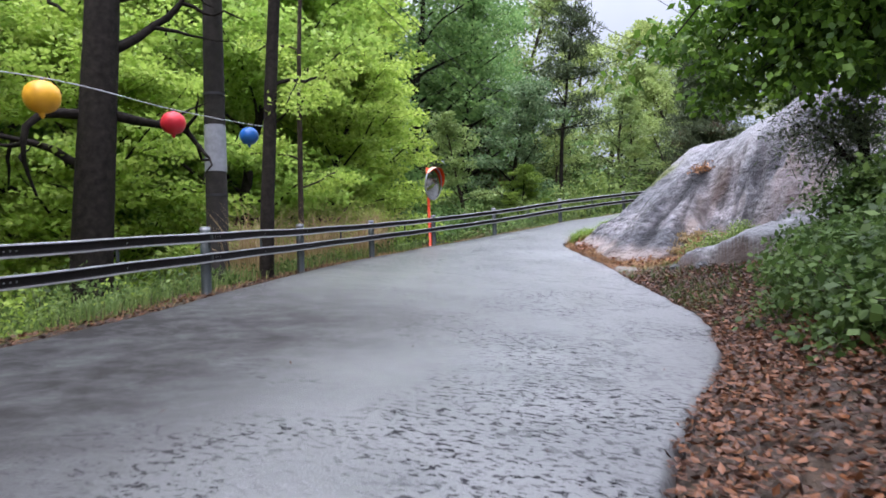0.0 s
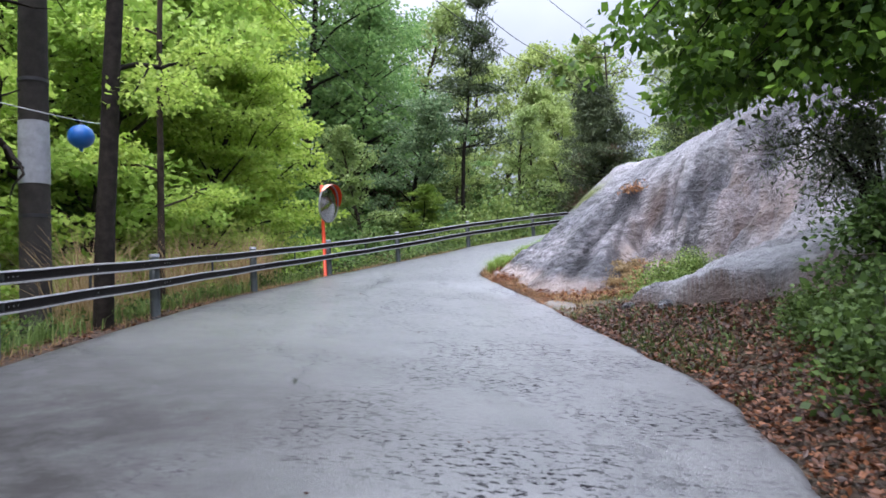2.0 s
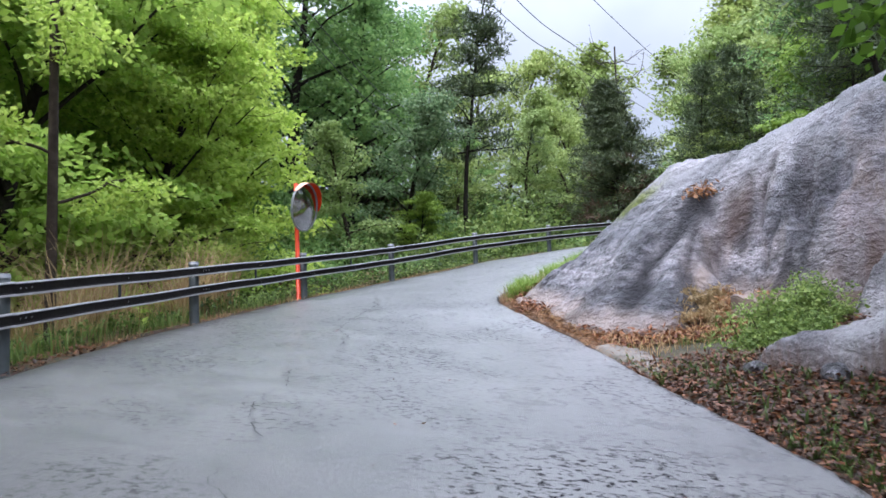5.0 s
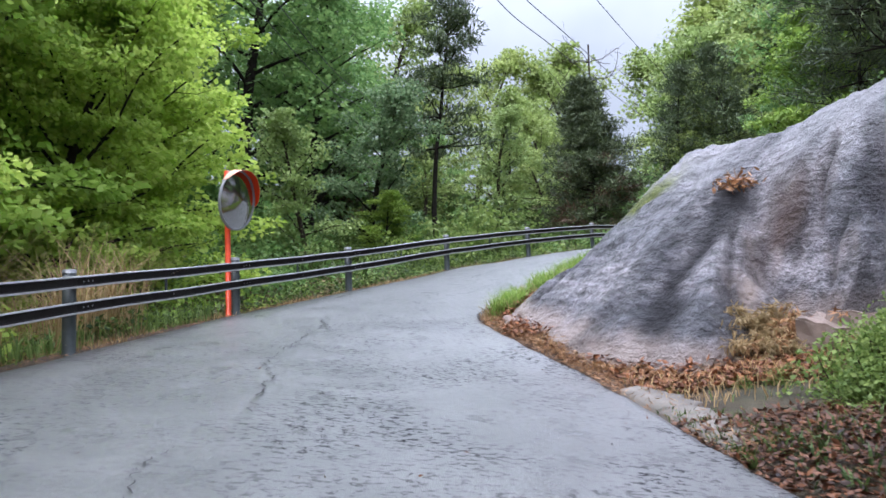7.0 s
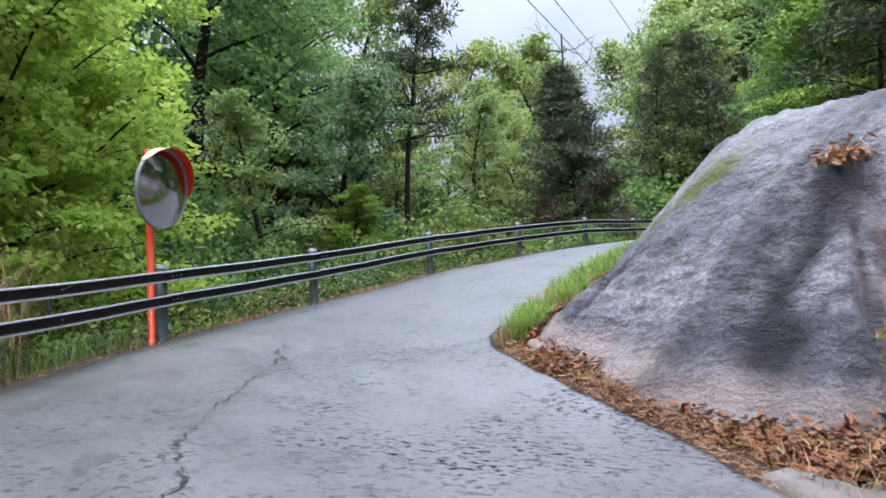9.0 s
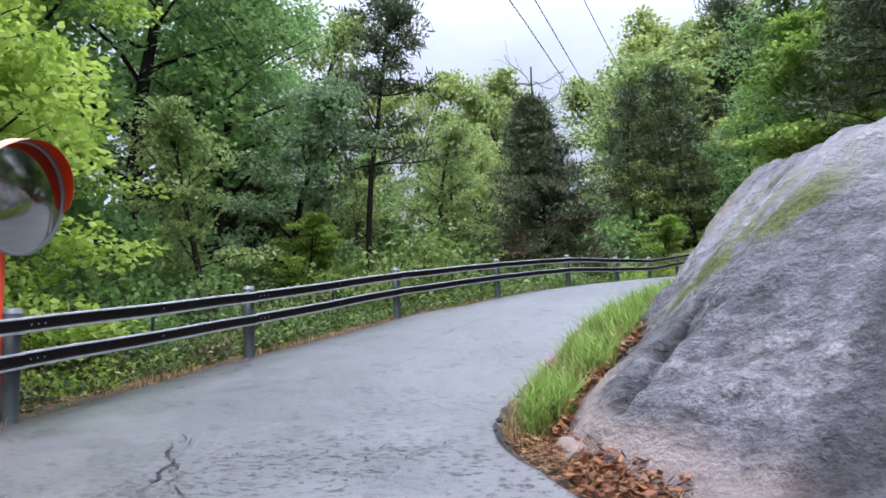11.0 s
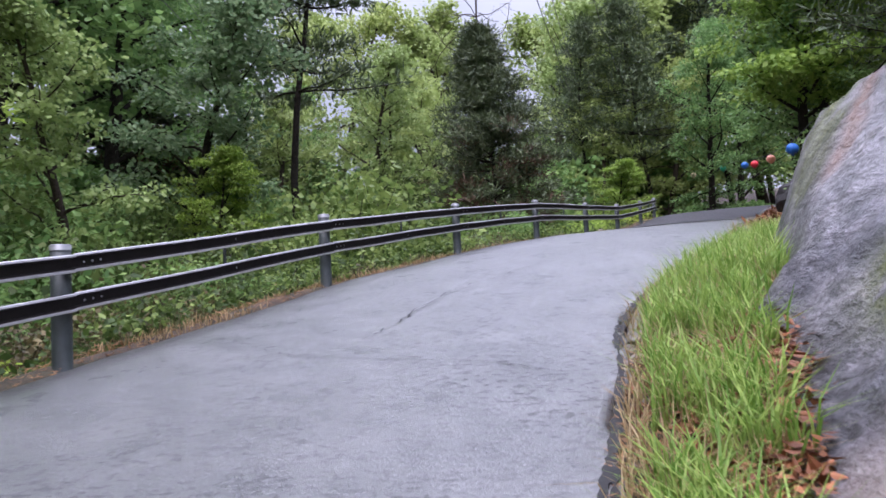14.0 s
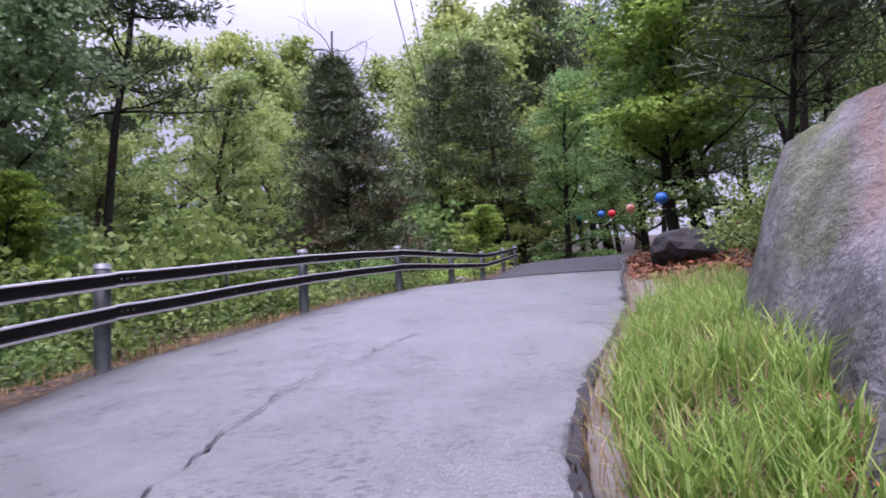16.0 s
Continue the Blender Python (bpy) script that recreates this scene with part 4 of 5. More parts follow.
fresh = broad_tree(18, 9.5, 3.6, 0.1, L_BRIGHT, M_BARK, 22, 6, 120, 0.19, 0.2, 0.95, label="bright green maple at the edge of the wood", name="maple_tree")
plant(fresh, [(-1.6, 37.8, 0.42), (16.2, 53.0, 0.5)], "bright maples at the wood's edge", 13)
tall_maple = broad_tree(19, 10.5, 3.4, 0.36, L_BRIGHT, M_BARK, 20, 6, 120, 0.19, 0.2, 0.95, label="bright green maple above the far leaf-strewn bank", name="maple_tree")
tall_maple.matrix_basis = spot(16.7, 37.6, 0, 1.0)
pale = broad_tree(14, 11, 3.6, 0.25, L_PALE, M_BARK, 18, 5, 90, 0.2, 0.4, 0.9, label="tree with pale whitish blossom and thin leaves", name="blossom_tree")
plant(pale, [(-2.5, 38.6, 0.85)], "blossoming tree", 6)
scots = pine_tree(15, 15, 2.7, 0.42, L_PINE, M_BARK, 13, 4, 170, 0.12, "leaning pine with dark open tufted crown", "pine_tree", 0.42, 0.1)
scots.matrix_basis = spot(0.3, 40.4, 0, 1.0)
spruce = pine_tree(16, 15, 4.6, 0.06, L_DARK, M_BARK, 26, 8, 190, 0.0, "dark conical conifer with some browned lower boughs", "conifer_tree", 0.6, browned=0.4)
spruce.matrix_basis = spot(9.2, 50.9, 0, 0.8)
copy_thing(spruce, spot(-7, 52, 80, 1.1))
darkpine = pine_tree(17, 16, 4.0, 0.3, L_PINE, M_BARK, 15, 6, 84, 0.05, "tall dark pine with dense drooping boughs", "pine_tree", 0.7, 0.12)
plant(darkpine, [(29, 64, 1.35), (14.6, 28.2, 0.7), (18.0, 33.6, 0.8), (17, 61, 0.8), (20.5, 58.5, 0.95), (24, 66, 1.2), (33, 60, 1.4), (36, 70, 1.5), (17, 28.5, 0.75), (21, 33, 0.85), (14.5, 31, 0.6), (24, 40, 0.9), (19, 24, 0.8), (15, 17.5, 0.75), (20, 16, 0.9), (17, 11, 0.8), (31, 47, 1.2), (36, 58, 1.35), (-28, 30, 1.3), (40, 66, 1.4), (41, 56, 1.3), (24, 26, 1.0), (30, 34, 1.1), (14, 5, 0.8), (16, -3, 0.9)], "dark pines", 7)

bush_lime = shrub(21, 1.2, L_LIME, 26, 66, 0.1, "low shrub with bright yellow-green leaves beyond the rail", "shrub")
plant(bush_lime, [(-3.4, 21.5, 1.1), (-4.5, 19.5, 1.4), (-3.0, 24.5, 1.1), (-4.2, 27, 1.3), (-3.8, 15.5, 1.0), (-3.6, 9.2, 1.0), (-4.6, 12.4, 1.3), (-3.0, 6.3, 1.0), (-6.5, 22, 1.6), (-7.5, 26.5, 1.7), (-1.8, 25.2, 0.8), (-5.5, 15, 1.5), (-7, 9, 1.6), (-5, 5, 1.4), (3, 37.5, 1.2), (16.5, 52.5, 1.7), (13, 49, 1.5)], "bright shrubs beyond the rail", 8)
bush_green = shrub(22, 1.2, L_BUSH, 28, 75, 0.1, "dense green shrub beyond the guard rail", "shrub")
plant(bush_green, [(-2.2, 26.5, 1.1), (-0.6, 28.5, 1.2), (0.2, 31.5, 1.5), (-2.5, 30, 1.7), (2.2, 34, 1.5), (-5.5, 31, 1.8), (-0.5, 34.5, 1.7), (4.4, 38.5, 1.4), (-3.2, 12.6, 0.9), (-4.4, 8.3, 1.2), (6.2, 41.5, 1.5), (-2.6, 18, 0.8), (8, 45, 1.5), (10.5, 47, 1.4), (-4.8, 34, 1.8), (2, 41, 1.8), (-3.9, 3, 1.3), (-6, 1, 1.6), (0.6, 27.2, 0.7)], "green shrubs beyond the rail", 9)
bush_olive = shrub(23, 1.2, L_MID, 28, 70, 0.08, "thin olive-green shrub among dry stems", "shrub")
plant(bush_olive, [(-3.2, 28, 1.2), (1.2, 29.8, 0.9), (3.2, 33, 1.0), (6, 37.8, 1.0), (-1.6, 32.5, 1.5), (9.5, 43, 1.1), (11.8, 45.6, 1.0), (9.3, 26.4, 0.8), (-2.9, 10.6, 0.8), (-2.6, 8.0, 0.7), (-2.3, 6.2, 0.8), (-2.9, 7.4, 1.0), (-2.2, 4.8, 0.8), (-3.1, 9.6, 1.0), (14.6, 50, 1.2), (-3.5, 17, 0.9)], "thin shrubs", 10)
bush_bank = shrub(24, 1.0, L_BANK, 34, 140, 0.075, "dark green leafy shrub on the leaf-covered bank", "shrub")
plant(bush_bank, [(7.2, 7.6, 0.95), (7.3, 6.5, 1.1), (7.0, 5.4, 0.9), (7.9, 8.8, 1.0), (7.2, 4.2, 0.95), (8.6, 7.4, 1.4), (8.0, 5.6, 1.3), (7.8, 2.4, 1.2), (6.85, 8.2, 0.6), (6.9, 9.0, 0.55), (6.75, 7.3, 0.5), (6.8, 5.0, 0.55), (6.8, 6.0, 0.95), (6.85, 4.7, 0.95), (6.9, 3.4, 0.95), (7.4, 3.0, 1.1)], "shrubs on the bank", 11)
tuft_bush = shrub(25, 0.8, L_MID, 30, 150, 0.055, "small light green bush in the rock gully", "shrub")
plant(tuft_bush, [(6.3, 14.7, 0.95), (6.75, 14.95, 1.0), (5.75, 15.3, 0.3), (6.15, 14.2, 0.6), (7.15, 15.1, 0.8), (5.45, 15.25, 0.25), (6.7, 14.2, 0.7), (5.95, 15.45, 0.3)], "small bushes in the gully", 12)


# ---- undergrowth on the slopes ----
def undergrowth(proto, seed, n, edge, u0, u1, off0, off1, s0, s1):
    rng = np.random.default_rng(seed)
    for _ in range(n):
        f = rng.random()
        k = int(rng.uniform(u0, u1) / 23 * (STATIONS - 1))
        t = edge[min(k + 1, STATIONS - 1)] - edge[k - 1]
        s = np.array([t[1], -t[0]]) / np.hypot(t[0], t[1]) * (-1 if edge is EDGE_L else 1)
        x, y = edge[k, :2] + s * (off0 + (off1 - off0) * f)
        sc = (s0 + (s1 - s0) * f) * rng.uniform(0.8, 1.2)
        copy_thing(proto, Matrix.LocRotScale((x, y, any_height(x, y) - 0.15), Euler((0, 0, rng.uniform(0, 6.28))), [sc / q for q in proto.scale]))


big_lime = shrub(26, 2.5, L_LIME, 40, 90, 0.165, "large bush with layered yellow-green leaves on the slope", "bush", 0.35)
big_lime.matrix_basis = spot(-5.2, 17.2, 0, 1.0)
big_green = shrub(27, 2.5, L_GREEN, 38, 78, 0.18, "large dense green bush on the slope", "bush", 0.4)
big_green.matrix_basis = spot(-3.6, 30.5, 0, 1.0)
big_olive = shrub(28, 2.3, L_MID, 38, 78, 0.15, "large loose bush with small olive-green leaves", "bush", 0.4)
big_olive.matrix_basis = spot(1.0, 33.5, 0, 1.0)
for x, y, sc in ((-14, 28, 2.6), (-18, 24, 2.8), (-12, 22.5, 2.2), (-22, 30, 3.0), (-16, 34, 2.8), (-10.5, 34, 2.2), (-20, 17, 2.6), (-15, 19, 2.4), (-24, 38, 3.2), (-14, 40, 2.6), (13, 60, 2.2), (16, 64, 2.5), (19, 70, 2.8), (11.5, 57, 1.9), (23, 66, 2.6)):
    copy_thing(big_green, spot(x, y, 40 * x, sc))
copy_thing(big_olive, spot(3.6, 37.4, 30, 1.35))
copy_thing(big_olive, spot(2.2, 38.2, 110, 1.6))
undergrowth(big_lime, 71, 30, EDGE_L, 1.5, 12, 3.6, 12, 0.6, 1.3)
undergrowth(big_green, 72, 34, EDGE_L, 8, 20, 3.4, 13, 0.55, 1.25)
undergrowth(big_olive, 73, 26, EDGE_L, 9, 21, 3.0, 12, 0.5, 1.2)
undergrowth(big_green, 74, 12, EDGE_R, 16, 22, 5.5, 14, 0.6, 1.1)
undergrowth(big_olive, 75, 7, EDGE_R, 17, 22.5, 5.5, 12, 0.6, 1.1)
undergrowth(big_green, 76, 10, EDGE_R, 5, 15, 10, 17, 0.6, 1.1)
undergrowth(bush_green, 78, 14, EDGE_L, 17, 23, 8, 30, 2.2, 4.0)
undergrowth(bush_green, 79, 10, EDGE_R, 19, 23, 10, 26, 2.2, 3.6)
undergrowth(bush_green, 80, 20, EDGE_L, 18, 22.6, 9, 24, 2.6, 4.2)
dry_bush = shrub(29, 1.2, L_DRY, 30, 36, 0.08, "thin brown bush of dry twigs and withered leaves", "bush")
dry_bush.matrix_basis = spot(-1.6, 25.8, 0, 0.7)
undergrowth(dry_bush, 81, 44, EDGE_L, 9.5, 18.5, 1.0, 4.5, 0.5, 1.2)
undergrowth(dry_bush, 82, 10, EDGE_L, 4, 9, 1.2, 3.5, 0.5, 0.9)
undergrowth(bush_olive, 77, 8, EDGE_L, 20.5, 23, 3, 16, 1.6, 3.0)

# ---- poles and trunks by the rail ----
def utility_pole(x, y):
    z = ground_at(x, y)
    pole = new("utility_pole")
    pole.matrix_basis = pose(x, y, z)
    b = Buf()
    tube(b, [(0, 0, -0.5), (0, 0, 4), (0.05, 0, 11)], [0.21, 0.195, 0.15], 20)
    put("shaft", b, M_POLE, pole)
    b = Buf()
    tube(b, [(0, 0, 2.88 - z), (0.0, 0, 3.78 - z)], [0.207, 0.203], 24, cap=False)
    put("band", b, M_BAND, pole, label="pale grey wrapped band")
    for h in (4.35, 2.4):
        b = Buf()
        tube(b, [(0, 0, h - z), (0, 0, h - z + 0.05)], 0.206, 20, cap=False)
        put("hoop", b, M_WIRE, pole)
    return tagged(pole, "dark weathered utility pole with a pale band", "utility pole")


utility_pole(-2.77, 10.65)


def bare_trunk(name, seed, x, y, height, r, arms, label, bark, lean=0.0, leaf=None):
    """A trunk with crooked bare arms: (height share, bearing, length)."""
    rng = np.random.default_rng(seed)
    t = new(name)
    t.matrix_basis = pose(x, y, ground_at(x, y))
    w, lv = Buf(), Buf()
    tr = limb(w, rng, (0, 0, -0.5), (lean, 0, 1), height, r, r * 0.6, 0.05, 12, sides=14)
    put("trunk", w, bark, t)
    for f, ang, ln in arms:
        w = Buf()
        p = tr[int(f * 11)]
        a = radians(ang)
        lp = limb(w, rng, p, (math.cos(a), math.sin(a), 0.35), ln, r * 0.3, 0.02, 0.75, 9, rise=0.1)
        for j in (3, 5, 6):
            lq = limb(w, rng, lp[j], rng.normal(0, 1, 3) + [math.cos(a), math.sin(a), 0.2], ln * 0.45, r * 0.12, 0.008, 0.8, 7)
            if leaf:
                for q in lq[2:]:
                    lv.add(*cluster(rng, q, 0.45, 0.2, 40, 0.1, 0.55))
        put("limb", w, bark, t)
    if leaf:
        put("crown", lv, leaf, t, smooth=False)
    return tagged(t, label, "tree")


bare_trunk("old_tree", 31, -4.05, 8.75, 12, 0.36, [(0.34, 170, 2.6), (0.42, 215, 2.4), (0.5, 20, 3.0), (0.4, 30, 2.4), (0.62, 60, 2.6), (0.6, 200, 2.6), (0.75, 340, 2.4)], "thick old tree with black bark and crooked limbs", M_BARK, 0.06)
bare_trunk("slim_tree", 32, -1.63, 10.42, 11, 0.135, [(0.45, 40, 1.6), (0.55, 200, 1.7), (0.7, 20, 1.8), (0.8, 120, 1.6)], "slim dark tree trunk close behind the guard rail", M_BARK, 0.02, L_LIME)
bare_trunk("bare_tree", 34, 11.6, 66, 24 - ground_at(11.6, 66), 0.11, [(0.75, 20, 5), (0.76, 200, 5), (0.83, 320, 4.6), (0.84, 140, 4.6), (0.9, 10, 4.2), (0.92, 190, 4.2), (0.95, 60, 4), (0.97, 240, 4), (0.99, 350, 3.6), (0.99, 170, 3.6)], "tall tree with bare grey branches over the wood", M_BARK_GREY)
bare_trunk("sapling", 33, -2.75, 13.9, 7, 0.075, [(0.4, 60, 1.2), (0.5, 240, 1.2), (0.65, 330, 1.3), (0.75, 120, 1.2), (0.85, 200, 1.0)], "thin reddish-brown sapling among the shrubs", M_BARK_GREY, 0.03, L_LIME)


# ---- lantern strings ----
def lantern(p, mat, colour, size=0.2):
    b = Buf()
    a = np.linspace(0, np.pi, 13)
    prof = np.stack([np.sin(a) ** 0.9, np.cos(a)], -1)
    th = np.linspace(0, 2 * np.pi, 24, endpoint=False)
    rib = 1 + 0.025 * np.cos(12 * th)
    v = np.stack([prof[:, None, 0] * np.cos(th) * rib, prof[:, None, 0] * np.sin(th) * rib, np.repeat(prof[:, 1:2] * 0.94, 24, 1)], -1) * size
    i, j = np.meshgrid(np.arange(12), np.arange(24), indexing="ij")
    k = (j + 1) % 24
    lan = new("paper_lantern")
    lan.matrix_basis = pose(*p)
    b.add(v.reshape(-1, 3), np.stack([i * 24 + j, (i + 1) * 24 + j, (i + 1) * 24 + k, i * 24 + k], -1).reshape(-1, 4))
    put("globe", b, mat, lan)
    c = Buf()
    tube(c, [(0, 0, size * 0.9), (0, 0, size * 1.0), (0, 0, size * 1.12)], [0.03, 0.03, 0.008], 10)
    put("top_ring", c, M_WIRE, lan)
    c = Buf()
    tube(c, [(0, 0, -size * 0.9), (0, 0, -size * 1.05), (0.01, 0, -size * 1.25)], [0.035, 0.03, 0.012], 10)
    put("tassel", c, mat, lan)
    tagged(lan, f"round {colour} lantern hanging from a cord", "lantern", "lanterns on the cord")


def cord(name, pts, r, mat, label, category="cable"):
    b = Buf()
    tube(b, curve(pts, 12 * len(pts)), r, 6)
    tagged(put(name, b, mat), label, category)


lantern((-0.74, 4.66, 2.64), M_YELLOW, "yellow", 0.178)
lantern((-1.44, 7.65, 3.07), M_RED, "red", 0.175)
lantern((-1.98, 10.56, 3.49), M_BLUE, "blue", 0.172)
cord("lantern_cord", [(0.3, 1.2, 2.0), (-0.74, 4.66, 2.84), (-1.44, 7.65, 3.27), (-1.98, 10.45, 3.7), (-1.55, 10.55, 3.62)], 0.007, M_WIRE_PALE, "thin pale cord from which lanterns hang")
FAR_CORD = [(13.2, 32.6, 6.2), (14.52, 35.41, 6.28), (18.34, 42.44, 7.24), (19.92, 46.17, 7.68), (20.85, 48.51, 8.04), (21.97, 52.47, 8.56), (23.14, 58.09, 9.12)]
cord("lantern_cord", FAR_CORD, 0.01, M_WIRE, "thin dark cord from which lanterns hang")
for p, mt, cn in zip(FAR_CORD[1:], (M_BLUE, M_ORANGEL, M_RED, M_BLUE, M_GREENL, M_CREAM), ("blue", "salmon", "red", "blue", "green", "cream")):
    lantern((p[0], p[1], p[2] - 0.21), mt, cn, 0.165)


# ---- convex mirror ----
def road_mirror(x, y, z):
    mir = new("road_mirror")
    mir.matrix_basis = pose(x, y, z)
    b = Buf()
    tube(b, [(0, 0, -0.3), (0, 0, 1.5), (0, 0, 2.42)], 0.045, 16)
    put("pole", b, M_ORANGE, mir, label="orange-red painted steel pole")
    turn = pose(0.2, -0.06, 1.9, 0, 0, -12) @ pose(0, 0, 0, 0, 8, 0)

    def placed(v):
        return [(turn @ Vector(q))[:] for q in v]
    a = np.linspace(0, 2 * np.pi, 48, endpoint=False)
    rings = []
    for r, d in ((0.001, 0.09), (0.12, 0.085), (0.25, 0.066), (0.37, 0.038), (0.47, 0.005)):
        rings.append(np.stack([0 * a + d, r * np.cos(a), r * np.sin(a)], -1))
    b = Buf()
    i, j = np.meshgrid(np.arange(4), np.arange(48), indexing="ij")
    k = (j + 1) % 48
    b.add(placed(np.concatenate(rings)), np.stack([i * 48 + j, (i + 1) * 48 + j, (i + 1) * 48 + k, i * 48 + k], -1).reshape(-1, 4))
    put("mirror_face", b, M_MIRROR, mir)
    b = Buf()
    rows = [np.stack([0 * a + d, r * np.cos(a), r * np.sin(a)], -1) for r, d in ((0.468, 0.004), (0.5, 0.02), (0.5, -0.03), (0.3, -0.08), (0.01, -0.09))]
    b.add(placed(np.concatenate(rows)), np.stack([i * 48 + j, i * 48 + k, (i + 1) * 48 + k, (i + 1) * 48 + j], -1).reshape(-1, 4))
    put("back_shell", b, M_GREYMETAL, mir)
    h = np.linspace(radians(-4), radians(146), 40)
    for r, name, mat in ((0.508, "hood", M_HOOD_OUT), (0.502, "hood_lining", M_HOOD)):
        b = Buf()
        reach = 0.02 + 0.13 * np.clip(np.sin(1.2 * (h + radians(4))), 0, 1) ** 0.5
        lo = np.stack([0 * h - 0.03, r * np.cos(h), r * np.sin(h)], -1)
        hi = np.stack([reach, r * np.cos(h), r * np.sin(h)], -1)
        b.add(placed(np.concatenate([lo, hi])), np.array([[q, q + 1, 40 + q + 1, 40 + q] for q in range(39)]))
        put(name, b, mat, mir)
    for hh in (1.75, 2.1):
        b = Buf()
        tube(b, [(0, 0, hh), (0.1, -0.03, hh), (0.17, -0.05, hh)], 0.02, 8)
        put("clamp", b, M_GREYMETAL, mir)
    tagged(mir, "round convex traffic mirror with orange hood on an orange pole", "traffic mirror")


road_mirror(-1.295, 19.5, 1.72)


# ---- overhead cables ----
for line in ([(-2.75, 10.65, 9.6), (-1.9, 27, 8.7), (-2.5, 37.7, 10.8), (-4, 52, 14)],
             [(-2.65, 10.65, 9.9), (-1.6, 27, 9.1), (-2.2, 37.7, 11.2), (-3.6, 52, 14.4)],
             [(1.0, 18.5, 12.4), (6.0, 29.8, 12.2), (13.6, 46.4, 13.1), (20, 60, 15)],
             [(-1.5, 11, 9.6), (3.0, 23.8, 9.3), (5.7, 30.9, 9.9), (14, 53, 12.6)],
             [(-1.2, 11, 10.1), (3.3, 23.8, 9.8), (6.0, 30.9, 10.4), (14.4, 53, 13.1)]):
    cord("overhead_cable", line, 0.013, M_WIRE, "thin black overhead cable above the wood")


# ---- overhanging boughs on the bank ----
def overhang():
    rng = np.random.default_rng(41)
    t = new("oak_tree")
    x, y = 10.2, 8.6
    z = any_height(x, y)
    t.matrix_basis = pose(x, y, z)
    w, lv = Buf(), Buf()
    tr = limb(w, rng, (0, 0, -0.4), (-0.15, 0.02, 1), 6.5, 0.2, 0.09, 0.12, 10, sides=12)
    tips = [(5.2, 9.7, 4.2), (6.0, 9.9, 4.1), (6.3, 10.3, 3.9), (6.7, 10.4, 3.5), (7.2, 9.5, 4.2), (7.6, 10.6, 4.3), (6.6, 8.8, 4.6), (7.8, 9.0, 3.8), (5.9, 10.6, 4.7), (8.4, 10.4, 3.6), (7.1, 10.9, 4.9), (7.6, 8.0, 4.2), (8.6, 8.4, 3.6)]
    tips = [(a_, b_, c_ - 0.5) for a_, b_, c_ in tips] + [(rng.uniform(5.7, 8.4), rng.uniform(8.6, 10.6), rng.uniform(3.0, 4.6)) for _ in range(26)]
    for q in tips:
        q = np.array(q) - [x, y, z]
        s = tr[rng.integers(4, 8)]
        mid = (s + q) / 2 + [0, 0, 0.35]
        line = curve([s, mid, q], 10)
        line[1:-1] += rng.normal(0, 0.05, (8, 3))
        tube(w, line, np.linspace(0.045, 0.006, 10), 6, cap=False)
        for k in range(11):
            c = line[5 + k % 5] + rng.normal(0, 0.26, 3) * [1, 1, 0.75]
            lv.add(*cluster(rng, c, 0.36, 0.26, 46, 0.14, 0.62, flat=0.35, droop=0.5))
    put("trunk", w, M_BARK, t)
    put("crown", lv, L_OAK, t, smooth=False)
    tagged(t, "oak reaching dark leafy boughs over the bank", "tree")


overhang()


def juniper():
    rng = np.random.default_rng(42)
    t = new("juniper")
    x, y = 8.2, 10.3
    z = any_height(x, y)
    t.matrix_basis = pose(x, y, z - 0.1)
    w, lv = Buf(), Buf()
    for k in range(15):
        q = np.array([rng.uniform(7.15, 8.4), rng.uniform(9.8, 10.9), rng.uniform(1.5, 3.1)]) - [x, y, z]
        line = curve([(0, 0, 0), (q * 0.5 + [0, 0, 0.5]), q], 9) + rng.normal(0, 0.03, (9, 3))
        tube(w, line, np.linspace(0.03, 0.005, 9), 5, cap=False)
        for p in line[4:]:
            n = 80
            pts = p + rng.normal(0, 0.18, (n, 3))
            lv.add(*blades(rng, pts, rng.normal(0, 1, (n, 3)), rng.normal(0, 1, (n, 3)), 0.09, 0.018))
    put("branchwork", w, M_BARK, t)
    put("foliage", lv, L_DARK, t, smooth=False)
    tagged(t, "dark thin evergreen bush growing against the granite", "bush")


juniper()


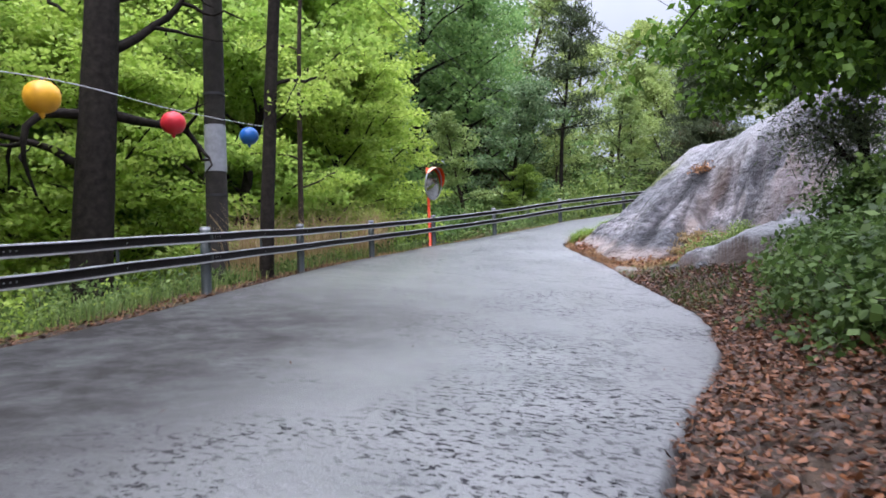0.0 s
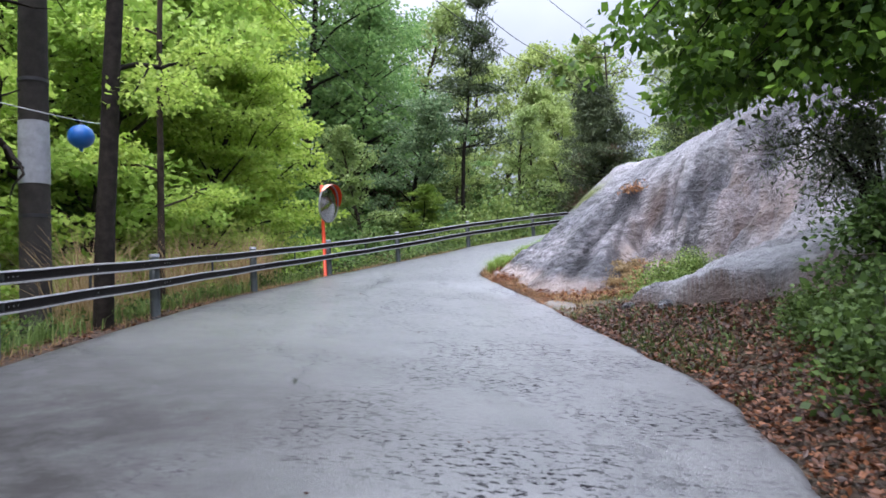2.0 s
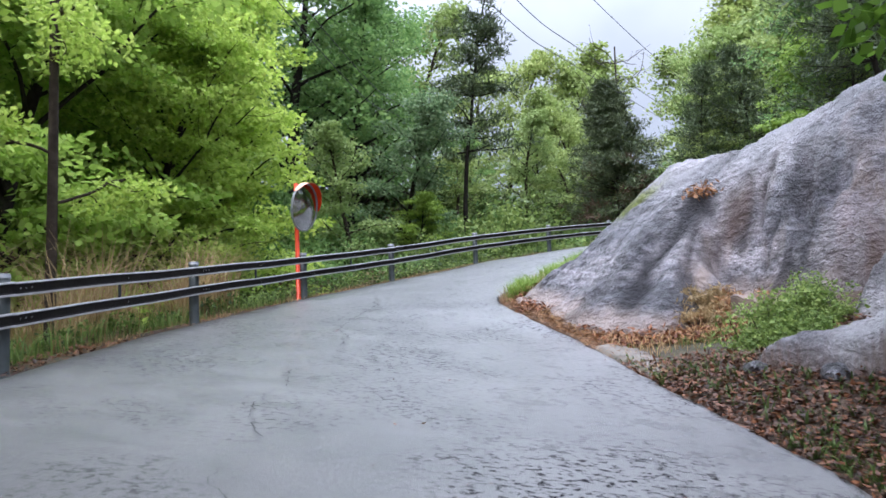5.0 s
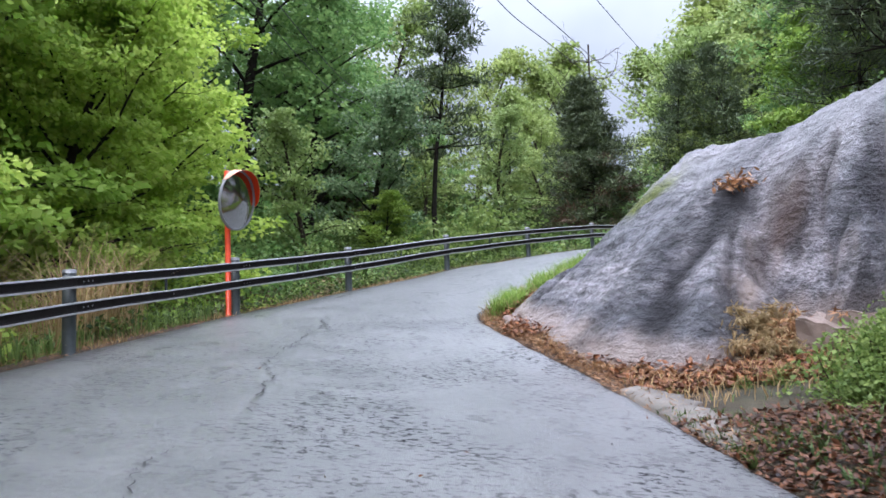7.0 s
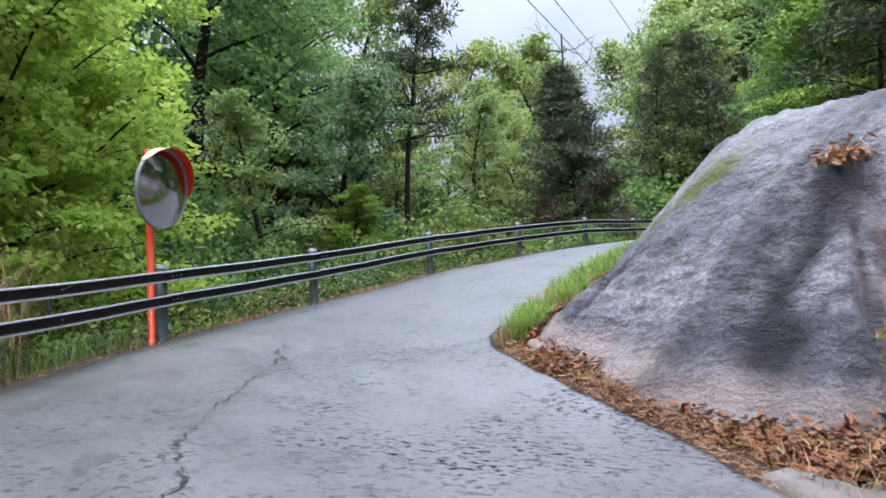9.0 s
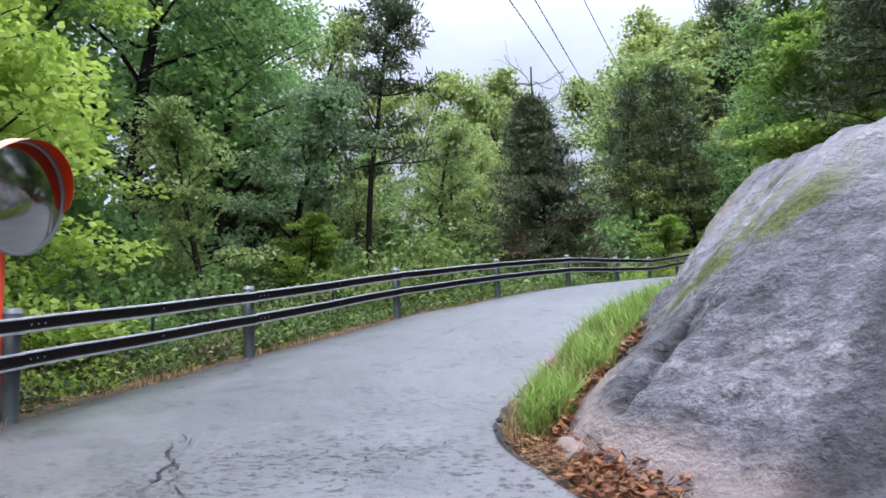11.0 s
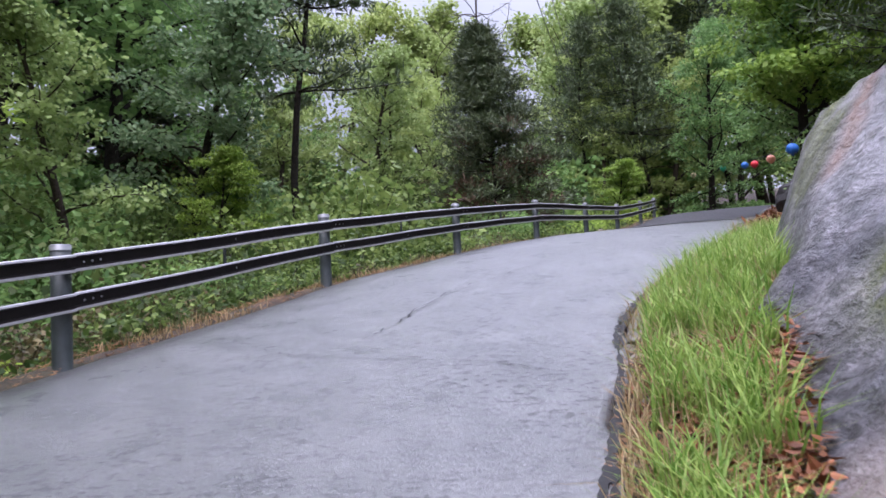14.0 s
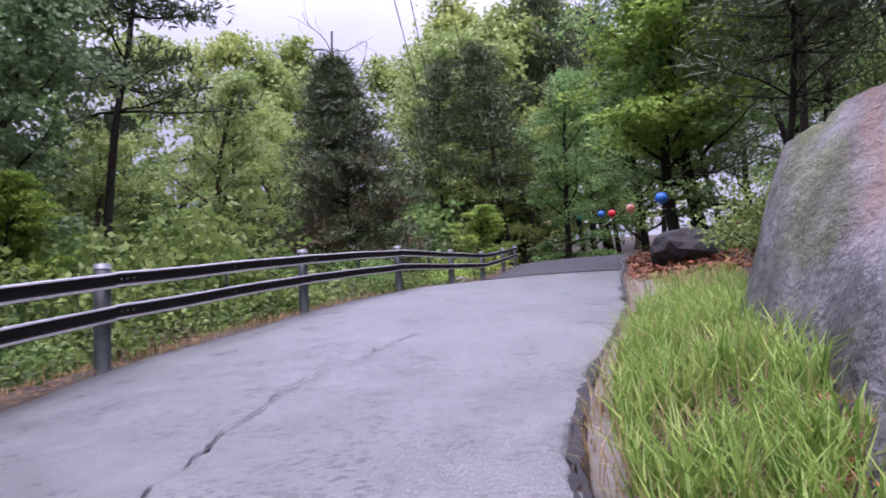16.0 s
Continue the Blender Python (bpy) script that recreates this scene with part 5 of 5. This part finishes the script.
# ---- grass, dead leaves, needles, stones ----
def strew(name, seed, spots, mat, length, width, label, category, lie=False, spread=0.5, jitter=0.0):
    """Many blades or leaves set on the ground at the spots (x, y, z)."""
    rng = np.random.default_rng(seed)
    p = np.asarray(spots, float)
    n = len(p)
    if lie:
        d = rng.normal(0, 1, (n, 3)) * [1, 1, 0.25]
        nor = rng.normal(0, 0.35, (n, 3)) + [0, 0, 1]
        p = p + np.stack([0 * p[:, 0], 0 * p[:, 0], rng.uniform(0.0, jitter, n)], -1)
        size = length * rng.uniform(0.5, 1.3, n)
        v, f = blades(rng, p, d, nor, size, size * width, 0.13, -0.12)
        b = Buf()
        b.add(v, f)
    else:
        L = length * rng.uniform(0.5, 1.25, n)
        a = rng.uniform(0, 6.283, n)
        bend = spread * rng.uniform(0.3, 1.3, n)
        out = np.stack([np.cos(a), np.sin(a), 0 * a], -1)
        s = np.stack([-np.sin(a), np.cos(a), 0 * a], -1) * (width * rng.uniform(0.6, 1.2, n))[:, None]
        up = np.array([0, 0, 1.0])
        q1 = p + up * (L * 0.5)[:, None] + out * (L * bend * 0.18)[:, None]
        q2 = p + up * (L * 0.9)[:, None] * np.cos(bend * 0.5)[:, None] + out * (L * bend * 0.7)[:, None]
        v = np.stack([p - s, p + s, q1 - s * 0.8, q1 + s * 0.8, q2], 1).reshape(-1, 3)
        i = np.arange(n) * 5
        b = Buf()
        b.add(v, np.stack([i, i + 1, i + 3, i + 2], -1))
        b.f.append(np.stack([i + 2, i + 3, i + 4], -1))
    tagged(put(name, b, mat, smooth=False), label, category, kind="stuff")


def edge_spots(rng, n, u0, u1, off0, off1, edge, lift=0.0, power=1.0):
    """Spots beside an edge of the road, off metres outwards."""
    u = rng.uniform(u0, u1, n) / 23 * (STATIONS - 1)
    i = np.clip(u.astype(int), 1, STATIONS - 2)
    p = edge[i] + (edge[i + 1] - edge[i]) * (u - i)[:, None]
    t = edge[i + 1] - edge[i - 1]
    s = np.stack([t[:, 1], -t[:, 0]], -1)
    s /= np.linalg.norm(s, axis=1)[:, None]
    if edge is EDGE_L:
        s = -s
    off = off0 + (off1 - off0) * rng.random(n) ** power
    x, y = p[:, 0] + s[:, 0] * off, p[:, 1] + s[:, 1] * off
    z = ground(x, y)
    clear = (rock_height(x, y) < z + 0.03) | (x < 2.6) | (y < 7.5) | (y > 26.5)
    return np.stack([x, y, z + lift], -1)[clear]


def clumped(p, least):
    return p[fbm(p[:, 0] * 2.3, p[:, 1] * 2.3, seed=14, octaves=4) > least]


rng = np.random.default_rng(77)
# the grass wedge between road and rock
g = edge_spots(rng, 17000, 9.75, 15.2, 0.16, 1.7, EDGE_R)
g = g[fbm(g[:, 0] * 5, g[:, 1] * 5, seed=4) > -0.2]
strew("roadside_grass", 51, g, L_GRASS, 0.38, 0.008, "tall fresh green grass between road and rock", "grass", spread=1.0)
strew("dry_grass", 52, edge_spots(rng, 4200, 10.0, 15.8, 0.02, 1.5, EDGE_R, power=1.1), L_STRAW, 0.3, 0.005, "dry straw-coloured grass at the road edge", "grass", spread=1.3)
strew("verge_grass", 53, edge_spots(rng, 1500, 14.8, 15.9, 0.4, 1.8, EDGE_R), L_GRASS, 0.22, 0.006, "green grass on the verge", "grass")
strew("gully_grass", 54, edge_spots(rng, 160, 6.2, 9.2, 0.25, 2.2, EDGE_R), L_MID, 0.12, 0.006, "short green grass and weeds by the gully", "grass", spread=1.0)
strew("gully_straw", 59, edge_spots(rng, 1600, 6.8, 9.2, 0.2, 2.6, EDGE_R), L_STRAW, 0.2, 0.006, "dry bent stems in the gully", "grass", spread=1.4)
strew("bank_weeds", 55, edge_spots(rng, 1100, 4.2, 6.3, 0.1, 1.8, EDGE_R), L_BUSH, 0.14, 0.012, "small weeds growing among dead leaves", "weeds", spread=1.2)
strew("edge_weeds", 85, clumped(edge_spots(rng, 2000, 3.8, 6.9, 0.03, 0.6, EDGE_R, power=1.5), 0.0), L_BUSH, 0.11, 0.009, "low yellow-green weeds fringing the road edge", "weeds", spread=1.3)
# the left verge
strew("verge_weeds", 56, clumped(edge_spots(rng, 10000, 2.5, 19, 0.15, 1.9, EDGE_L, power=0.8), 0.3), L_DRY, 0.22, 0.007, "dry olive and yellowed weeds along the verge", "weeds", spread=0.9)
strew("verge_straw", 57, clumped(edge_spots(rng, 7000, 3, 20, 0.03, 1.3, EDGE_L, power=1.2), 0.1), L_STRAW, 0.14, 0.005, "dry grass along the verge", "grass", spread=1.5)
strew("tall_reeds", 58, clumped(edge_spots(rng, 6500, 4.6, 8.75, 0.55, 2.8, EDGE_L), 0.1), L_STRAW, 1.6, 0.008, "tall dry straw-coloured reeds behind the rail", "reeds", spread=1.0)
strew("verge_reeds", 60, edge_spots(rng, 3600, 2.5, 9.0, 0.25, 2.4, EDGE_L), L_MID, 0.4, 0.009, "green blades and stems behind the rail", "grass", spread=1.0)
def low_plants(seed, n, u0, u1, off0, off1, mat, label, least):
    """Low leafy plants: small sprays of broad leaves close to the ground."""
    r = np.random.default_rng(seed)
    p = clumped(edge_spots(r, n, u0, u1, off0, off1, EDGE_L), least)
    b = Buf()
    for c in p:
        b.add(*cluster(r, c + [0, 0, r.uniform(0.05, 0.3)], 0.2, 0.12, 16, 0.085, 0.7, flat=0.6))
    tagged(put("verge_plants", b, mat, smooth=False), label, "plants", kind="stuff")


low_plants(83, 420, 3.0, 19, 0.3, 1.9, L_MID, "low olive green leafy plants along the verge", 0.25)
low_plants(84, 1000, 4.0, 19, 0.45, 3.0, L_BANK, "low dull green leafy plants behind the rail", -0.2)
strew("verge_litter", 68, edge_spots(rng, 7000, 2, 19, 0.0, 0.9, EDGE_L, 0.012, 1.2), L_NEEDLE_LITTER, 0.07, 0.12, "brown needles and twigs along the verge", "needles", True, jitter=0.03)
# dead leaves on the bank
strew("dead_leaves", 61, edge_spots(rng, 56000, 1.0, 6.6, -0.12, 3.0, EDGE_R, 0.01, 1.1), L_LITTER, 0.062, 0.5, "wet brown dead leaves covering the bank", "leaves", True, jitter=0.06)
strew("dead_leaves", 62, edge_spots(rng, 5000, 7.2, 9.6, 0.2, 3.0, EDGE_R, 0.01), L_LITTER, 0.09, 0.5, "brown dead leaves at the foot of the gully", "leaves", True, jitter=0.04)
strew("dead_leaves", 63, edge_spots(rng, 2500, 1.0, 6, -0.1, 0.8, EDGE_L, 0.01, 1.4), L_LITTER, 0.07, 0.5, "brown dead leaves along the road edge", "leaves", True, jitter=0.03)
strew("fallen_needles", 64, edge_spots(rng, 8500, 6.2, 12.5, 0.0, 0.4, EDGE_R, 0.015), L_NEEDLE_LITTER, 0.08, 0.09, "rust-brown fallen needles along the rock foot", "needles", True, jitter=0.05)
strew("fallen_needles", 65, edge_spots(rng, 22000, 15.7, 22.5, 0.2, 7.0, EDGE_R, 0.015), L_RUST, 0.18, 0.45, "rust-brown leaf litter under the far trees", "leaves", True, jitter=0.06)
q = np.column_stack([rng.uniform(2.9, 7.0, 60000), rng.uniform(15.3, 23.5, 60000)])
gap = rock_height(q[:, 0], q[:, 1]) - ground(q[:, 0], q[:, 1])
fp = q[(gap > -0.16) & (gap < 0.05)][:4200]
strew("fallen_needles", 66, np.column_stack([fp, ground(fp[:, 0], fp[:, 1]) + 0.03]), L_NEEDLE_LITTER, 0.09, 0.12, "rust-brown needles gathered against the granite", "needles", True, jitter=0.07)
q = np.column_stack([rng.uniform(4.2, 6.5, 9000), rng.uniform(15.2, 16.7, 9000)])
q = q[rock_height(q[:, 0], q[:, 1]) - ground(q[:, 0], q[:, 1]) < 0.1]
q = q[side_of(q[:, 0], q[:, 1], EDGE_R)[0] > 0.25][:2600]
strew("rust_leaves", 69, np.column_stack([q, np.maximum(ground(q[:, 0], q[:, 1]), rock_height(q[:, 0], q[:, 1])) + 0.02]), L_RUST, 0.09, 0.5, "rust-red dead leaves heaped in the gully mouth", "leaves", True, jitter=0.05)
q = np.column_stack([rng.uniform(3.2, 5.2, 30000), rng.uniform(17.6, 21.8, 30000)])
gap = rock_height(q[:, 0], q[:, 1]) - ground(q[:, 0], q[:, 1])
q = q[(gap > -0.22) & (gap < 0.08)][:2600]
strew("rust_leaves", 70, np.column_stack([q, np.maximum(ground(q[:, 0], q[:, 1]), rock_height(q[:, 0], q[:, 1])) + 0.03]), L_RUST, 0.085, 0.42, "rust-red dead leaves between grass and granite", "leaves", True, jitter=0.07)
# scattered bits on the wet road
u, v = rng.uniform(1.5, 9, 170), rng.uniform(0.15, 0.99, 170) ** 0.6
strew("road_debris", 67, road_point(u, v) + [0, 0, 0.045], L_LITTER, 0.04, 0.3, "small leaf bits and twigs on the wet road", "debris", True, jitter=0.004)


def boulder(seed, x, y, s, label, mat=M_STONE, flat=0.7, sink=0.3):
    r = np.random.default_rng(seed)
    bm = bmesh.new()
    bmesh.ops.create_icosphere(bm, subdivisions=3, radius=1.0)
    k = r.uniform(0, 9)
    for vt in bm.verts:
        c = vt.co
        n = 0.28 * noise.noise(c * 1.1 + Vector((k, k, k))) + 0.12 * noise.noise(c * 3 + Vector((k, 0, k)))
        vt.co = Vector((c.x * 1.25, c.y, c.z * flat)) * (1 + n) * s
    me_ = bpy.data.meshes.new("stone")
    bm.to_mesh(me_)
    bm.free()
    ob = put("stone", me_, mat)
    ob.matrix_basis = pose(x, y, ground_at(x, y) + s * flat * (1 - sink) - s * flat * 0.4, r.uniform(-15, 15), r.uniform(-15, 15), r.uniform(0, 360))
    tagged(ob, label, "stone")


def block(seed, x, y, z, size, turn, label, mat):
    """A split, sharp-edged block of stone."""
    r = np.random.default_rng(seed)
    bm = bmesh.new()
    bmesh.ops.create_cube(bm, size=1.0)
    for vt in bm.verts:
        vt.co += Vector(r.uniform(-0.17, 0.17, 3))
    bmesh.ops.bevel(bm, geom=bm.edges[:], offset=0.05, segments=2, affect="EDGES")
    bmesh.ops.subdivide_edges(bm, edges=bm.edges[:], cuts=3, use_grid_fill=True)
    k = Vector((seed, 0.3 * seed, 1.0))
    for vt in bm.verts:
        vt.co = Vector([c * d for c, d in zip(vt.co, size)]) * (1 + 0.16 * noise.noise(vt.co * 2.3 + k) + 0.08 * noise.noise(vt.co * 7 + k))
    me_ = bpy.data.meshes.new("stone")
    bm.to_mesh(me_)
    bm.free()
    ob = put("stone", me_, mat)
    ob.matrix_basis = pose(x, y, z, r.uniform(-12, 12), r.uniform(-12, 12), turn)
    tagged(ob, label, "stone", "split blocks in the gully")


block(1, 6.5, 15.95, 1.08, (0.3, 0.36, 0.52), 35, "pale pinkish split block of granite in the gully", M_STONE)
block(2, 6.86, 16.02, 1.2, (0.4, 0.42, 0.42), -30, "large pale block with a dark shaded side", M_STONE)
block(5, 6.3, 15.7, 0.84, (0.28, 0.24, 0.24), 60, "small pale broken stone below larger blocks", M_STONE)
block(8, 7.2, 15.5, 1.1, (0.5, 0.4, 0.4), 10, "grey broken block beside the bushes", M_DARKSTONE)
boulder(3, 3.3, 18.35, 0.13, "rounded pink-grey stone at the tip of the granite", M_STONE, 0.8)
boulder(4, 13.9, 33.6, 0.9, "dark boulder on the leaf-strewn bank", M_DARKSTONE, 0.7)
boulder(5, 13.2, 47.2, 0.5, "pale stone beside the end of the rail", M_STONE, 0.7)
boulder(6, 5.55, 12.5, 0.11, "dark broken stone at the ledge", M_ROCK, 0.8)
boulder(7, 5.95, 11.75, 0.12, "dark broken stone at the ledge", M_ROCK, 0.8)


def slab(name, seed, u0, u1, w, label):
    """A thin broken concrete strip along the right edge of the road."""
    r = np.random.default_rng(seed)
    i0, i1 = int(u0 / 23 * (STATIONS - 1)), int(u1 / 23 * (STATIONS - 1))
    e = EDGE_R[i0:i1 + 1]
    t = np.gradient(e, axis=0)
    s = np.stack([t[:, 1], -t[:, 0], 0 * t[:, 0]], -1)
    s /= np.linalg.norm(s, axis=1)[:, None]
    n = len(e)
    wide = w * (0.7 + 0.5 * r.random(n)) * np.sin(np.pi * np.linspace(0.08, 0.92, n)) ** 0.5
    a, b_ = e + s * 0.03, e + s * (0.03 + wide[:, None])
    top, low = np.array([0, 0, 0.05]), np.array([0, 0, -0.2])
    rows = np.stack([a + low, a + top, b_ + top + [0, 0, 0.03], b_ + low], 1)
    b = Buf()
    b.add(rows.reshape(-1, 3), grid_faces(n, 4))
    tagged(put(name, b, M_CONCRETE), label, "concrete")


slab("concrete_slab", 1, 6.3, 7.35, 0.42, "broken pale concrete slab at the road edge")
slab("concrete_slab", 2, 12.6, 14.8, 0.24, "crumbling pale concrete strip at the road edge")
slab("concrete_slab", 3, 15.0, 15.9, 0.7, "pale concrete slab beside the road")

# the darker stretch of road past the crest
U, V = np.meshgrid(np.linspace(17.1, 23, 90), np.linspace(0.02, 0.98, 12), indexing="ij")
P = road_point(U.ravel(), V.ravel())
P[:, 2] += 0.05
buf = Buf()
buf.add(P, grid_faces(90, 12)[:, ::-1])
put("dark_patch", buf, M_ROAD_DARK, road, label="darker newer asphalt")


# the dry brown seedling growing out of the granite
seedling = new("dry_seedling")
seedling.matrix_basis = pose(6.5, 18.12, any_height(6.5, 18.12))
rs = np.random.default_rng(91)
b = Buf()
for k in range(9):
    limb(b, rs, (0, 0, -0.05), (rs.normal(0, 0.5), rs.normal(0, 0.5), 1), rs.uniform(0.15, 0.4), 0.012, 0.003, 0.4, 5, sides=5)
put("stem", b, L_NEEDLE_LITTER, seedling)
b = Buf()
n = 160
pts = rs.normal(0, 1, (n, 3)) * [0.15, 0.1, 0.06] + [0, -0.05, 0.03]
b.add(*blades(rs, pts, rs.normal(0, 1, (n, 3)) * [1, 1, 0.5], rs.normal(0, 1, (n, 3)) + [0, 0, 1], 0.12, 0.035))
put("dead_foliage", b, L_NEEDLE_LITTER, seedling, smooth=False)
tagged(seedling, "dry rust-brown seedling rooted in the granite", "plant")


def dry_fern(seed, x, y, s):
    r = np.random.default_rng(seed)
    f = new("dry_fern")
    f.matrix_basis = pose(x, y, any_height(x, y) - 0.02)
    w, lv = Buf(), Buf()
    for k in range(12):
        a = r.uniform(0, 6.283)
        lp = limb(w, r, (0, 0, 0), (math.cos(a) * 0.6, math.sin(a) * 0.6, 1), s * r.uniform(0.6, 1.1), 0.006, 0.002, 0.3, 8, rise=-1.6, sides=4)
        for q in lp[2:]:
            m_ = 10
            lv.add(*blades(r, q + r.normal(0, 0.02, (m_, 3)), r.normal(0, 1, (m_, 3)) - [0, 0, 0.8], r.normal(0, 1, (m_, 3)), 0.11, 0.018))
    put("stalk", w, L_STRAW, f)
    put("frond", lv, L_STRAW if seed % 2 else L_NEEDLE_LITTER, f, smooth=False)
    tagged(f, "withered brown fern hanging in the rock gully", "fern", "ferns in the gully")


for k, (x, y, s) in enumerate([(6.1, 16.35, 0.6), (5.95, 16.45, 0.5), (6.25, 16.5, 0.6), (5.85, 16.2, 0.4), (6.55, 16.2, 0.5), (6.15, 16.15, 0.5), (6.4, 16.45, 0.55), (6.05, 16.55, 0.5)]):
    dry_fern(200 + k, x, y, s)

# crumbs of concrete and asphalt along the broken edge
rc = np.random.default_rng(95)
for k in range(26):
    e = EDGE_R[int(rc.uniform(10.4, 15.4) / 23 * (STATIONS - 1))]
    boulder(300 + k, e[0] + rc.uniform(0.02, 0.2), e[1] - rc.uniform(0.0, 0.12), rc.uniform(0.025, 0.07), "small broken lump of concrete at the road edge", M_CONCRETE if k % 3 else M_STONE, 0.6)
